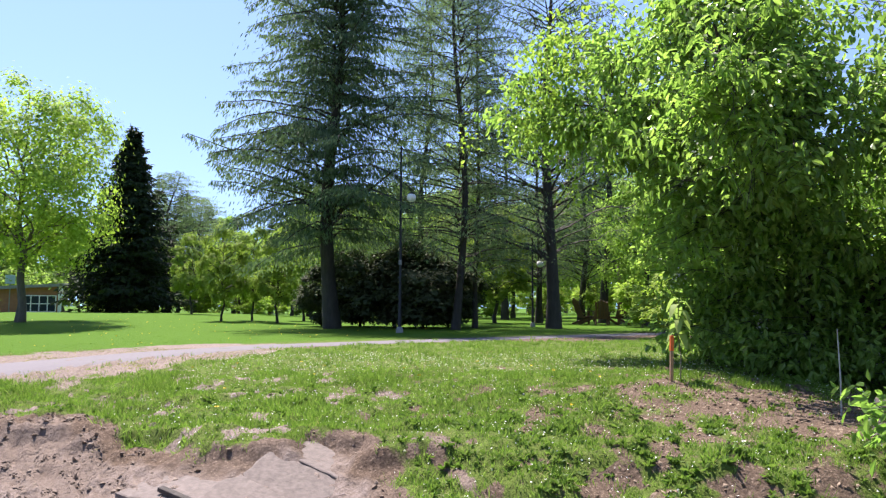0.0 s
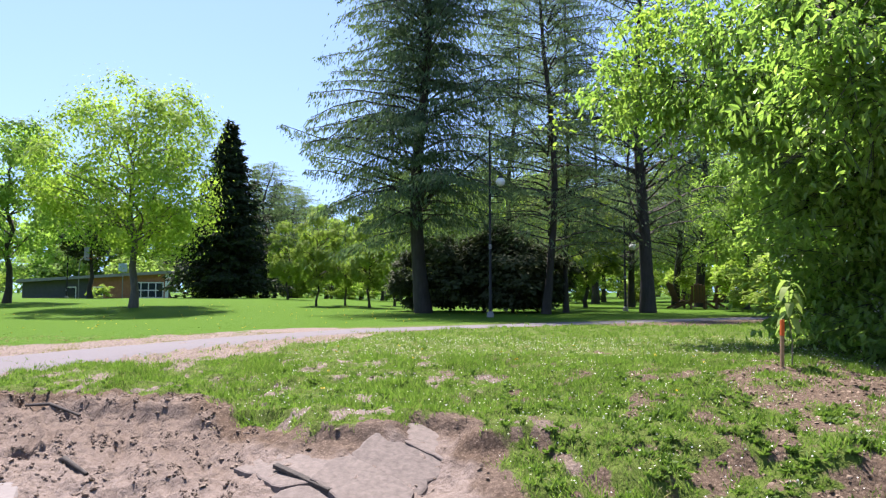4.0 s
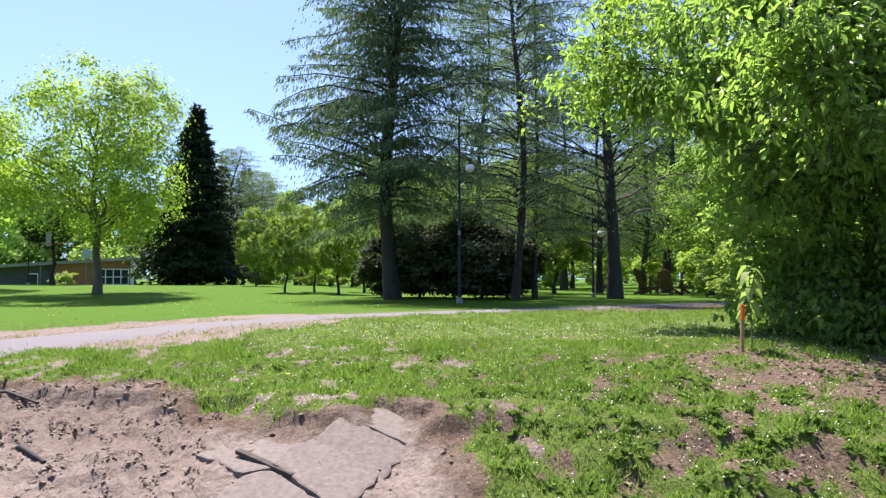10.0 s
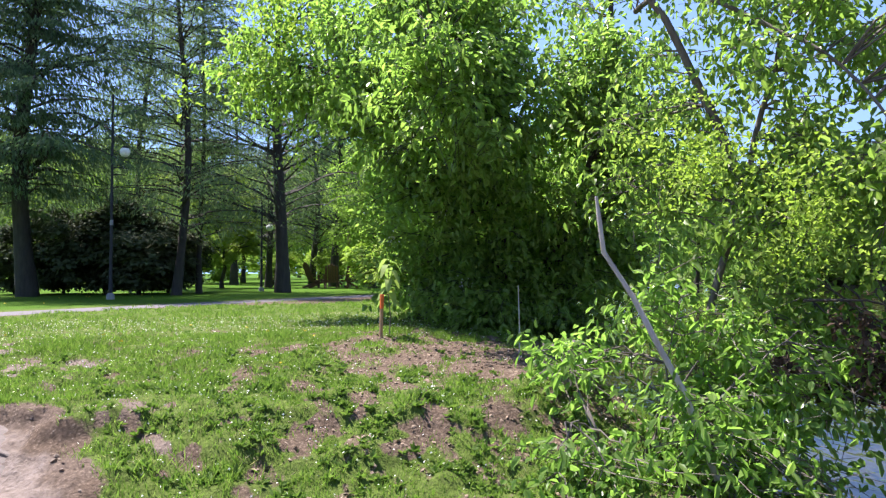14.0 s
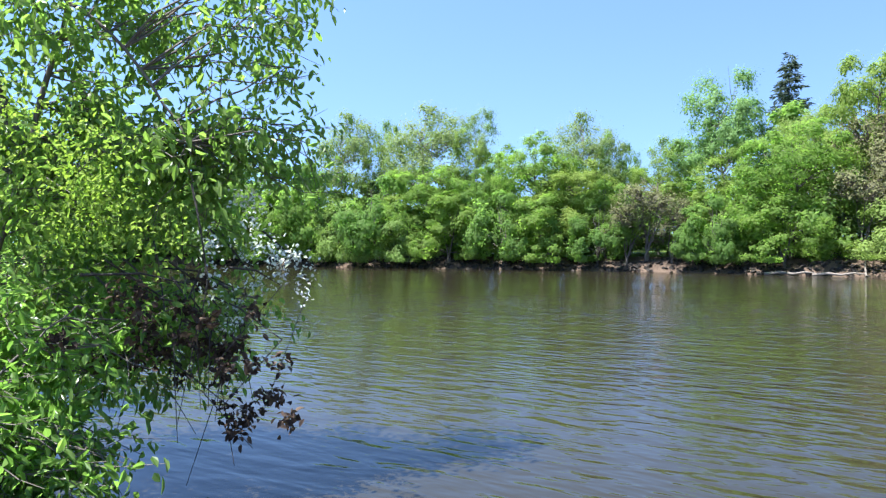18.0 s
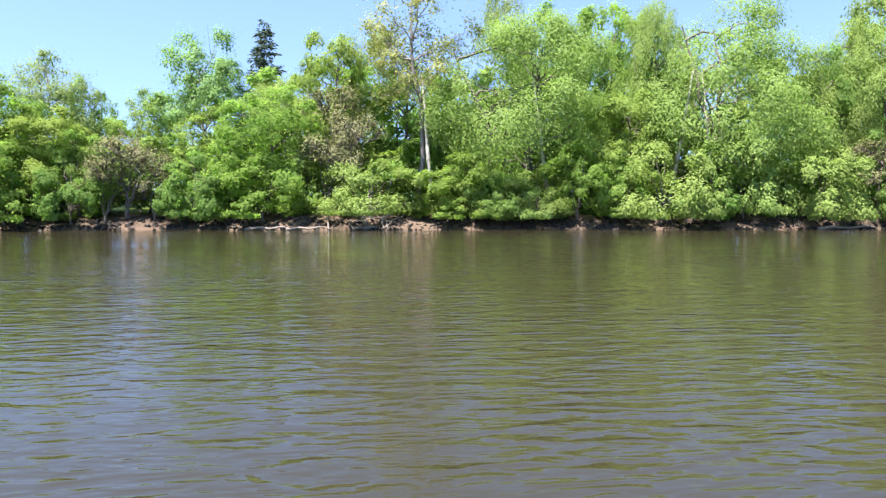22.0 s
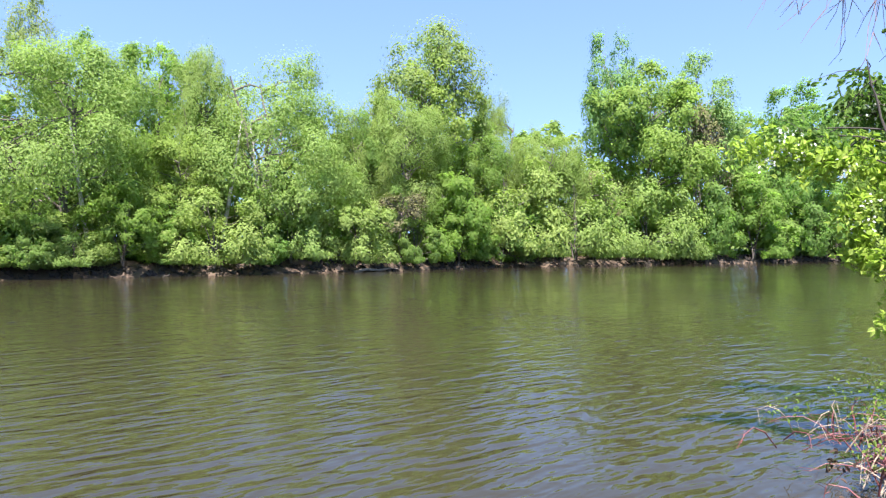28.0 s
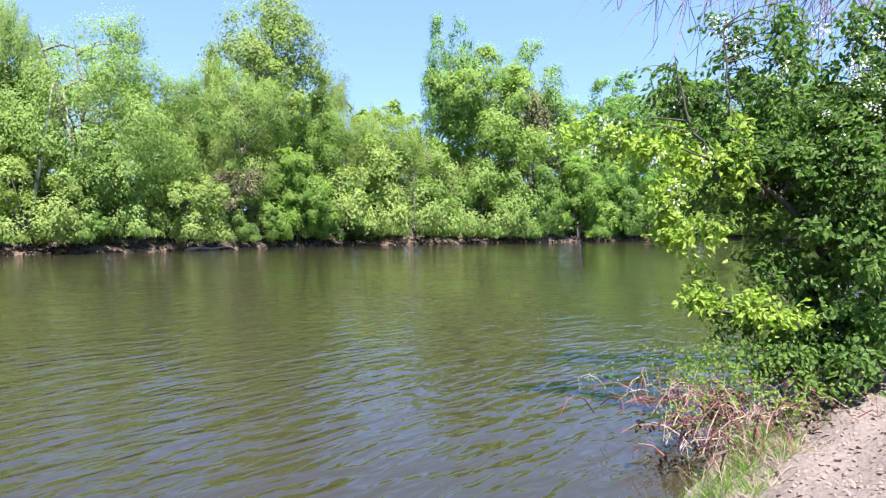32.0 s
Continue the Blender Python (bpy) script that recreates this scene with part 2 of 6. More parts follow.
LIP = [(-60, -26), (-24, -4.5), (-12, 2.2), (-8.5, 5.2), (-6.8, 6.8), (-5.4, 7.6), (-3.8, 7.2), (-2.3, 6.6), (-1.2, 6.0), (-0.8, 5.95), (-0.45, 6.15), (-0.1, 6.1), (0.2, 5.75), (0.9, 5.5), (2.0, 5.2), (3.1, 5.1), (4.2, 5.3), (5.3, 6.2), (7, 8.4), (12, 14)]


def along(line, x, y):
    """Signed distance from (x, y), positive to the left of the line's way."""
    best = np.full(np.shape(x), 1e9)
    sign = np.ones(np.shape(x))
    for (ax, ay), (bx, by) in zip(line, line[1:]):
        ux, uy = bx - ax, by - ay
        t = np.clip(((x - ax) * ux + (y - ay) * uy) / (ux * ux + uy * uy), 0, 1)
        dx, dy = x - ax - t * ux, y - ay - t * uy
        d = np.hypot(dx, dy)
        s = np.where(ux * dy - uy * dx >= 0, 1.0, -1.0)
        take = d < best - 1e-9
        best = np.where(take, d, best)
        sign = np.where(take, s, sign)
    return best * sign


def step(a, b, v):
    t = np.clip((v - a) / (b - a), 0, 1)
    return t * t * (3 - 2 * t)


def waves(x, y, seed, size):
    """Smooth uneven field of about -1 to 1."""
    r = np.random.RandomState(seed)
    v = 0
    for k in range(7):
        a, f, ph = r.uniform(0, 6.28), r.uniform(0.6, 1.7) / size, r.uniform(0, 6.28)
        v = v + np.sin((x * math.cos(a) + y * math.sin(a)) * f * 6.28 + ph + 1.3 * np.sin((y * math.cos(a) - x * math.sin(a)) * f * 2.9 + ph * 2))
    return v / 3.2


def rough_field(x, y, seed, size, octaves=4):
    return sum(waves(x, y, seed + 10 * k, size * 0.5 ** k) * 0.55 ** k for k in range(octaves))


PATH_LINE = [(-70, -28), (-32, -6), (-15, 2.8), (-9.2, 6.6), (-5.95, 9.45), (-4.95, 10.7), (-4.1, 13.2), (-2.4, 15.7), (0.2, 17.6), (2.6, 19.3), (7, 22.2), (14, 26.5), (30, 34), (60, 48)]


TURF = [(-60, -26.2), (-24, -4.7), (-12, 2.0), (-8.5, 5.1), (-6.8, 6.7), (-5.4, 7.5), (-4.65, 7.57), (-4.1, 7.45), (-3.85, 7.7), (-3.3, 7.25), (-2.95, 7.45), (-2.5, 6.9), (-2.23, 6.55), (-1.75, 6.2), (-1.32, 5.92), (-1.0, 5.86), (-0.75, 6.0), (-0.5, 6.25), (-0.2, 6.3), (0.0, 5.85), (0.08, 5.6), (0.2, 5.3), (0.22, 5.0), (0.35, 4.6), (0.5, 3.2), (8, 2.9)]


def path_offset(x, y):
    return along(PATH_LINE, x, y)


def turf_edge(x, y):
    """Distance inland from the ragged edge of the turf."""
    return along(TURF, x, y) + 0.06 * waves(x, y, 5, 0.6) + 0.04 * waves(x, y, 6, 0.25)


def grass_cover(x, y):
    """1 where grass grows, 0 on bare sand or soil."""
    lip = turf_edge(x, y)
    g = step(-0.05, 0.14, lip)
    soil = step(0.0, 0.9, 1.3 - np.hypot((x - 4.0) / 1.75, (y - 7.1) / 1.9) + 0.4 * waves(x, y, 8, 0.9))
    lower = step(0.4, 1.6, x) * step(6.2, 5.4, y) * step(0.15, 0.7, waves(x, y, 9, 0.45) + 0.6 * waves(x, y, 14, 0.2))
    g = g * (1 - 0.93 * soil) * (1 - 0.65 * lower)
    bare = step(0.42, 0.85, waves(x, y, 11, 0.9) + 0.6 * waves(x, y, 12, 0.3)) * step(13, 9.5, y)
    g = g * (1 - 0.85 * bare)
    off = path_offset(x, y)
    inland = 0.7 + 1.5 * step(-2.2, -4.2, x)
    river = 0.65 + 1.1 * step(-5.2, -4.2, x) * step(-1.2, -2.6, x) + 2.0 * step(2.0, 6.0, x)
    verge = step(0.25, -0.2, np.where(off > 0, off - inland, -off - river) + 0.28 * waves(x, y, 13, 1.3) + 0.12 * waves(x, y, 23, 0.4)) * step(22, 15, x)
    g = g * (1 - 0.93 * verge)
    return np.clip(g, 0, 1)


def height(x, y):
    x, y = np.asarray(x, float), np.asarray(y, float)
    s = -along(NEAR_SHORE, x, y)                       # inland
    f = along(FAR_SHORE, x, y)                         # beyond the far bank
    lip = along(LIP, x, y)
    plateau = 1.15 + 0.22 * step(0, 3.4, lip) + step(-2, -14, x) * (0.35 * step(24, 48, y) - 0.2 * step(10, 20, y) * step(34, 24, y) - 0.9 * step(56, 74, y))
    launch = 0.58 + 0.35 * step(-3, -14, y) + 0.02 * np.clip(-x, 0, 30)
    face = 0.76 * np.clip((lip + 0.12 * waves(x, y, 5, 1.1) + 1.5) / 1.4, 0, 1) + 0.24 * step(-0.16, 0.06, lip + 0.2 * waves(x, y, 5, 1.1) + 0.03 * waves(x, y, 6, 0.4))
    soft = step(0.2, 1.4, x) + step(-7, -9, x)
    drop = 0.22 * step(-0.4, 0.25, lip + 0.1 + 0.3 * waves(x, y, 18, 1.2)) + 0.78 * step(-1.5, 0.35, lip)
    slope = face * (1 - soft) + np.where(x > 0, drop, step(-1.35, 0.12, lip)) * soft
    z = launch + (np.maximum(plateau, launch) - launch) * slope
    z = z - 0.2 * step(1.0, 0.6, np.hypot((x + 4.02) / 0.2, (y - 6.35) / 0.13))
    bank = np.where(y > 4.5, 0.75, 0.40) * np.clip(s, -3, 6) + 0.05 * waves(x, y, 4, 1.2) * (np.abs(s) < 3)
    z = np.minimum(z, np.where(s > 5.5, 9, bank))
    far = np.clip(f, -3, 1.6) * 0.65 + np.clip(f - 1.6, 0, 60) * 0.03
    z = np.where(f > -3, np.maximum(np.where(s < 0, -1.2, z), far), z)
    z = np.where((s < 0) & (f < 0), np.maximum(np.maximum(z, -1.2), -1.2), z)
    return z


def ground_z(x, y):
    return float(height(np.array([x]), np.array([y]))[0])


# ---- mesh helpers ----
def mesh_np(name, verts, quads, material, smooth=False):
    verts, quads = np.asarray(verts, np.float32), np.asarray(quads, np.int32)
    me = bpy.data.meshes.new(name)
    me.vertices.add(len(verts))
    me.vertices.foreach_set("co", verts.ravel())
    k = quads.shape[1]
    me.loops.add(quads.size)
    me.loops.foreach_set("vertex_index", quads.ravel())
    me.polygons.add(len(quads))
    me.polygons.foreach_set("loop_start", np.arange(len(quads), dtype=np.int32) * k)
    me.polygons.foreach_set("loop_total", np.full(len(quads), k, np.int32))
    me.polygons.foreach_set("use_smooth", np.full(len(quads), smooth))
    me.materials.append(material)
    me.update()
    return me


def part_np(name, verts, quads, material, parent, label="", smooth=False):
    ob = new(name, mesh_np(name, verts, quads, material, smooth))
    ob.parent = parent
    return tagged(ob, label)


def part(name, bm, material, parent, label="", smooth=False):
    me = bpy.data.meshes.new(name)
    for fc in bm.faces:
        fc.smooth = smooth
    bm.to_mesh(me)
    bm.free()
    me.materials.append(material)
    ob = new(name, me)
    ob.parent = parent
    return tagged(ob, label)


def thing(name, m, label, category, group="", kind=""):
    ob = new(name)
    ob.empty_display_size = 0.2
    ob.matrix_world = m
    return tagged(ob, label, category, group, kind)


def join(pieces):
    vs, qs, o = [], [], 0
    for v, q in pieces:
        vs.append(v)
        qs.append(np.asarray(q) + o)
        o += len(v)
    return np.concatenate(vs), np.concatenate(qs)


def tube(points, radii, sides=6):
    """A bent tapering stem of quads, closed at its tip by a small ring."""
    p = np.asarray(points, float)
    d = np.gradient(p, axis=0)
    d /= np.linalg.norm(d, axis=1)[:, None] + 1e-9
    ref = np.where(np.abs(d[:, 2:3]) > 0.9, np.array([[1.0, 0, 0]]), np.array([[0, 0, 1.0]]))
    u = np.cross(d, ref)
    u /= np.linalg.norm(u, axis=1)[:, None] + 1e-9
    w = np.cross(d, u)
    a = np.arange(sides) * 2 * math.pi / sides
    r = np.asarray(radii, float)[:, None, None]
    v = p[:, None, :] + r * (np.cos(a)[None, :, None] * u[:, None, :] + np.sin(a)[None, :, None] * w[:, None, :])
    n = len(p)
    i, j = np.meshgrid(np.arange(n - 1), np.arange(sides), indexing="ij")
    k = (j + 1) % sides
    q = np.stack([i * sides + j, i * sides + k, (i + 1) * sides + k, (i + 1) * sides + j], -1).reshape(-1, 4)
    return v.reshape(-1, 3), q


def cards(pos, way, length, width, rng, fold=0.25, face=None):
    """Leaves: one folded rhombic quad each, from pos along way, its upper side turned towards face."""
    n = len(pos)
    if face is not None:
        face = face / (np.linalg.norm(face, axis=1)[:, None] + 1e-9)
        way = way - face * (way * face).sum(1)[:, None]
    way = way / (np.linalg.norm(way, axis=1)[:, None] + 1e-9)
    side = np.cross(way, rng.normal(size=(n, 3)) if face is None else face)
    side /= np.linalg.norm(side, axis=1)[:, None] + 1e-9
    nor = np.cross(way, side)
    L = (length * rng.uniform(0.65, 1.25, n))[:, None]
    W = (width * rng.uniform(0.65, 1.25, n))[:, None] * 0.5
    mid = pos + way * L * 0.45
    v = np.stack([pos, mid + side * W + nor * W * fold, pos + way * L, mid - side * W + nor * W * fold], 1).reshape(-1, 3)
    return v, np.arange(4 * n).reshape(-1, 4)


def ovate(pos, way, length, width, rng, face, fold=0.4):
    """Broad leaves near the eye: two quads folded along the midrib, widest below the middle, tip bent down."""
    n = len(pos)
    face = face / (np.linalg.norm(face, axis=1)[:, None] + 1e-9)
    way = way - 0.8 * face * (way * face).sum(1)[:, None]
    way = way / (np.linalg.norm(way, axis=1)[:, None] + 1e-9)
    side = np.cross(way, face)
    side /= np.linalg.norm(side, axis=1)[:, None] + 1e-9
    nor = np.cross(side, way)
    L = (length * rng.uniform(0.6, 1.25, n))[:, None]
    W = (width * rng.uniform(0.75, 1.2, n))[:, None] * 0.5
    up = nor * W * fold
    a, b = pos + way * L * 0.3, pos + way * L * 0.68 - nor * L * 0.03
    tip = pos + way * L - nor * L * 0.12
    v = np.stack([pos, a + side * W + up, b + side * W * 0.82 + up, tip, b - side * W * 0.82 + up, a - side * W + up], 1).reshape(-1, 3)
    k = 6 * np.arange(n)[:, None]
    return v, np.concatenate([k + np.array([[0, 1, 2, 3]]), k + np.array([[0, 3, 4, 5]])])


def sprigs(pos, way, length, width, rng, face):
    """Small far leaves: one pointed triangle each, its upper side turned towards face."""
    n = len(pos)
    face = face / (np.linalg.norm(face, axis=1)[:, None] + 1e-9)
    way = way - face * (way * face).sum(1)[:, None]
    way = way / (np.linalg.norm(way, axis=1)[:, None] + 1e-9)
    side = np.cross(way, face)
    L = (length * rng.uniform(0.65, 1.3, n))[:, None]
    W = (width * rng.uniform(0.65, 1.3, n))[:, None] * 0.5
    v = np.stack([pos + side * W, pos + way * L, pos - side * W], 1).reshape(-1, 3)
    return v, np.arange(3 * n).reshape(-1, 3)


def limb(a, b, r0, r1, rng, sag=0.0, n=5, sides=5):
    t = np.linspace(0, 1, n)[:, None]
    p = np.asarray(a) * (1 - t) + np.asarray(b) * t
    size = np.linalg.norm(np.asarray(b) - np.asarray(a))
    p[1:-1] += rng.normal(scale=0.05 * size, size=(n - 2, 3))
    p[:, 2] += sag * size * np.sin(t[:, 0] * math.pi)
    return tube(p, r0 + (r1 - r0) * np.linspace(0, 1, n) ** 0.8, sides)


# ---- trees ----
def broadleaf(name, label, category, leaf, bark, H, R, base, seed, clumps=46, per=150, size=0.3, spread=0.75, trunk_r=0.2, squash=0.75, droop=0.0, top_bias=0.0, multi=1):
    """A tree at the origin: forked trunk with limbs, and a crown of leaf clumps with gaps between them."""
    rng = np.random.RandomState(seed)
    root = thing(name, Matrix(), label, category)
    wood = []
    stems = []
    for s in range(multi):
        lean = rng.normal(scale=0.012 if multi == 1 else 0.22, size=2) * H
        z = np.linspace(-0.15, (0.84 if multi == 1 else 0.66) * H, 8)
        p = np.stack([lean[0] * np.clip(z / H, 0, 1) ** 1.2, lean[1] * np.clip(z / H, 0, 1) ** 1.2, z], 1)
        p[1:-1, :2] += rng.normal(scale=0.006 * H, size=(6, 2))
        r = trunk_r / multi ** 0.5 * (1 - np.linspace(0, 1, 8) * 0.9)
        r[0] *= 1.35
        wood.append(tube(p, r, 8))
        stems.append(p)
    pts = []
    for k in range(clumps):
        u = rng.uniform(-1, 1) if top_bias == 0 else min(1, rng.uniform(-1, 1) + top_bias)
        a = rng.uniform(0, 2 * math.pi)
        rad = math.sqrt(max(0.0, 1 - u * u)) ** squash
        lobe = 0.78 + 0.22 * math.sin(3 * a + seed) + rng.uniform(-0.16, 0.12)
        q = rng.uniform(0.45, 1.0) ** 0.5
        z = base + (H - base) * (0.5 + 0.46 * u * q)
        pts.append((R * rad * lobe * q * math.cos(a), R * rad * lobe * q * math.sin(a), z))
    pts = np.array(pts)
    for k, c in enumerate(pts):
        st = stems[k % multi]
        h = max(base * 0.7, c[2] - (0.35 + 0.4 * rng.rand()) * np.hypot(c[0], c[1]) - 0.05 * H)
        j = np.interp(h, st[:, 2], np.arange(len(st)))
        i0 = int(min(len(st) - 2, j))
        a = st[i0] + (st[i0 + 1] - st[i0]) * (j - i0)
        if k % 2 == 0:
            wood.append(limb(a, c, trunk_r * 0.16 / multi ** 0.5, 0.01, rng, 0.08, 4, 4))
    v, q = join(wood)
    part_np("trunk", v, q, bark, root, smooth=True)
    n = clumps * per
    cs = np.repeat(pts, per, 0)
    rr = spread * np.repeat(rng.uniform(0.6, 1.3, clumps), per)[:, None]
    ball_ = rng.normal(size=(n, 3))
    ball_[:, 2] = np.where(ball_[:, 2] < -0.3, -ball_[:, 2], ball_[:, 2])
    ball_ /= np.linalg.norm(ball_, axis=1)[:, None]
    off = ball_ * np.array([1, 1, 0.85]) * rr * (rng.uniform(0.0, 1.0, n) ** 0.5 + 0.2 * rng.normal(size=n))[:, None]
    pos = cs + off
    pos[:, 2] -= droop * np.abs(rng.normal(size=n)) * spread
    way = rng.normal(size=(n, 3)) + off * 0.8 + np.array([0, 0, -0.35 - 1.5 * droop])
    mid = np.array([0, 0, base + 0.4 * (H - base)])
    out = 0.7 * ball_ + 0.4 * (pos - mid) / R + np.array([0, 0, 0.9])
    out = out / (np.linalg.norm(out, axis=1)[:, None] + 1e-9) + rng.normal(scale=0.3, size=(n, 3))
    v, q = sprigs(pos, way, size, size * (0.85 if droop < 0.5 else 0.7), rng, out)
    part_np("crown", v, q, leaf, root)
    return root


def crown_tree(name, label, category, leaf, bark, H, R, base, seed, lobes=22, puffs=9, per=112, size=0.168, trunk_r=0.2, hang=0.0, airy=0.0, multi=1, low=-0.8, puff_r=(0.3, 0.52), bark_twigs=0):
    """A tree at the origin: stems and limbs, and a crown of rounded lobes, each a heap of leafy puffs."""
    rng = np.random.RandomState(seed)
    root = thing(name, Matrix(), label, category)

    def unit(v):
        return v / (np.linalg.norm(v, axis=-1)[..., None] + 1e-9)

    u = rng.uniform(low, 1.0, lobes)
    a = np.arange(lobes) * 2.4 + rng.uniform(-0.5, 0.5, lobes)
    lr = R * rng.uniform(0.26, 0.42, lobes)
    cz = base + 0.42 * (H - base)
    out = np.stack([np.cos(a) * np.sqrt(1 - u * u), np.sin(a) * np.sqrt(1 - u * u), u], 1)
    inner = np.where(np.arange(lobes) % 6 == 5, 0.45, 1.0) * rng.uniform(0.86, 1.04, lobes)
    wide, tall = R - lr, np.where(u > 0, H - cz - 0.85 * lr, cz - base - 0.6 * lr)
    C = np.stack([out[:, 0] * wide * inner, out[:, 1] * wide * inner, cz + u * np.maximum(tall, 0.1) * inner], 1)
    wood, stems = [], []
    for k in range(multi):
        way = rng.normal(scale=0.02 if multi == 1 else 0.2, size=2) * H
        z = np.linspace(-0.3, 0.8 * H, 9)
        q = np.clip(z / H, 0, 1)[:, None]
        p = np.concatenate([way * q ** 1.2, z[:, None]], 1)
        p[1:, :2] += rng.normal(scale=0.012 * H, size=(8, 2))
        r = trunk_r / multi ** 0.5 * (1 - 0.88 * np.linspace(0, 1, 9))
        r[0] *= 1.4
        wood.append(tube(p, r, 7))
        stems.append(p)
    for k, c in enumerate(C):
        st = stems[k % multi]
        h = np.clip(c[2] - 0.6 * np.hypot(c[0], c[1]), 0.12 * H, 0.75 * H)
        s = np.array([np.interp(h, st[:, 2], st[:, i]) for i in range(3)])
        wood.append(limb(s, c, trunk_r * 0.28 / multi ** 0.5, 0.02, rng, 0.06, 5, 4))
        for j in range(bark_twigs):
            e = c + unit(rng.normal(size=3) + out[k] + (0, 0, 0.8)) * lr[k] * rng.uniform(0.8, 1.5)
            wood.append(limb(s * 0.3 + c * 0.7, e, 0.03, 0.006, rng, 0.03, 4, 3))
    part_np("trunk", *join(wood), bark, root, smooth=True)
    d = unit(rng.normal(size=(lobes, puffs, 3)) + 1.0 * out[:, None] + np.array([0, 0, 0.35]))
    pc = C[:, None] + d * lr[:, None, None] * rng.uniform(0.55, 0.95, (lobes, puffs, 1))
    pr = lr[:, None] * rng.uniform(*puff_r, (lobes, puffs))
    d, pc, pr = d.reshape(-1, 3), pc.reshape(-1, 3), pr.ravel()
    kk = np.repeat(np.arange(len(pc)), per)
    n = len(kk)
    e = unit(rng.normal(size=(n, 3)) + 0.7 * d[kk] + np.array([0, 0, 0.35]))
    far = np.where(rng.rand(n) < 0.1 + 0.3 * airy, rng.uniform(1.0, 1.5 + airy, n), rng.uniform(0.45, 1.06, n))
    pos = pc[kk] + e * (pr[kk] * far)[:, None] * np.array([1, 1, 0.9])
    pos[:, 2] -= hang * np.abs(rng.normal(size=n)) * pr[kk]
    pos[:, 2] = np.maximum(pos[:, 2], 0.1 + 0.3 * rng.rand(n))
    face = 0.8 * e + 0.5 * d[kk] + np.array([0, 0, 0.15]) + rng.normal(scale=0.24, size=(n, 3))
    way = rng.normal(size=(n, 3)) + e * 0.5 + np.array([0, 0, -0.3 - 1.6 * hang])
    part_np("crown", *sprigs(pos, way, size, size * (0.85 if hang < 0.3 else 0.6), rng, face), leaf, root)
    return root


def conifer(name, label, category, leaf, bark, H, R, base, seed, whorl=0.45, per=7, droop=0.35, size=0.35, dens=9, trunk_r=0.2, hang=0.6, profile=0.8, side_gap=0.0, width=0.3, loose=0.5, extra=(), lat=0.22):
    """A conifer at the origin: straight trunk, whorls of drooping boughs, sprays of needles along each."""
    rng = np.random.RandomState(seed)
    root = thing(name, Matrix(), label, category)
    z = np.linspace(-0.15, H, 12)
    p = np.stack([0.012 * H * np.sin(z * 0.4 + seed), 0.012 * H * np.cos(z * 0.5), z], 1)
    r = trunk_r * (1 - np.linspace(0, 1, 12) * 0.94)
    r[0] *= 1.3
    trunk = tube(p, r, 9)
    part_np("trunk", *trunk, bark, root, smooth=True)
    wood, P, W = [], [], []
    boughs = []
    zz = base
    while zz < H - 0.1:
        f = (H - zz) / (H - base)
        for k in range(per):
            if rng.rand() < side_gap:
                continue
            ln = R * f ** profile * rng.uniform(1.12 - loose, 1.12) + 0.15
            boughs.append((rng.uniform(0, 2 * math.pi), ln, zz + rng.uniform(-1, 1) * whorl, droop * rng.uniform(1 - loose, 1 + loose)))
        zz += whorl * (0.6 + 0.4 * f)
    for a, ln, h, dr in [*boughs, *extra]:
        t = np.linspace(0, 1, 6)
        up = 0.25 * np.sin(t * math.pi * 0.6) - dr * t ** 1.6 + 0.12 * t ** 4
        q = np.stack([np.cos(a) * t * ln, np.sin(a) * t * ln, h + up * ln], 1)
        q[1:] += np.cumsum(rng.normal(scale=0.022 * ln, size=(5, 3)), 0)
        wood.append(tube(q, 0.011 * ln * (1 - 0.9 * t) + 0.006, 3))
        m = int(dens * ln) + 3
        s = rng.uniform(0.12, 1.02, m)
        c = np.stack([np.interp(s, t, q[:, i]) for i in range(3)], 1)
        off = rng.normal(size=m) * lat * ln * (1.15 - s)
        c += np.stack([-np.sin(a) * off, np.cos(a) * off, -np.abs(off) * 0.35 + rng.normal(size=m) * 0.05], 1)
        w = np.stack([np.cos(a) * 0.6 - np.sin(a) * np.sign(off) * 0.8, np.sin(a) * 0.6 + np.cos(a) * np.sign(off) * 0.8, -hang * rng.uniform(0.4, 1.6, m)], 1) + rng.normal(scale=0.35, size=(m, 3))
        P.append(c)
        W.append(w)
    v, q = join(wood)
    part_np("bough", v, q, bark, root)
    P, W = np.concatenate(P), np.concatenate(W)
    v, q = cards(P, W, size, size * width, rng, 0.4)
    part_np("crown", v, q, leaf, root)
    return root


def at(az, d, dz=0.0, turn=0.0, s=(1, 1, 1)):
    """A pose on the ground, az degrees left of +y and d metres off."""
    x, y = -math.sin(radians(az)) * d, math.cos(radians(az)) * d
    return Matrix.LocRotScale((x, y, ground_z(x, y) + dz), Euler((0, 0, radians(turn))), Vector(s))


def place(root, m):
    root.matrix_world = m
    return root


def again(root, m, label="", group=""):
    k = root.scale
    c = copy_thing(root, m @ Matrix.Diagonal((1 / k[0], 1 / k[1], 1 / k[2], 1)))
    return tagged(c, label, "", group)


# ---- ground ----
def axis(stops):
    v = [stops[0][0]]
    for (a, _), (b, s) in zip(stops, stops[1:]):
        n = max(1, round((b - a) / s))
        v += list(a + (b - a) * (np.arange(n) + 1) / n)
    return np.array(v)


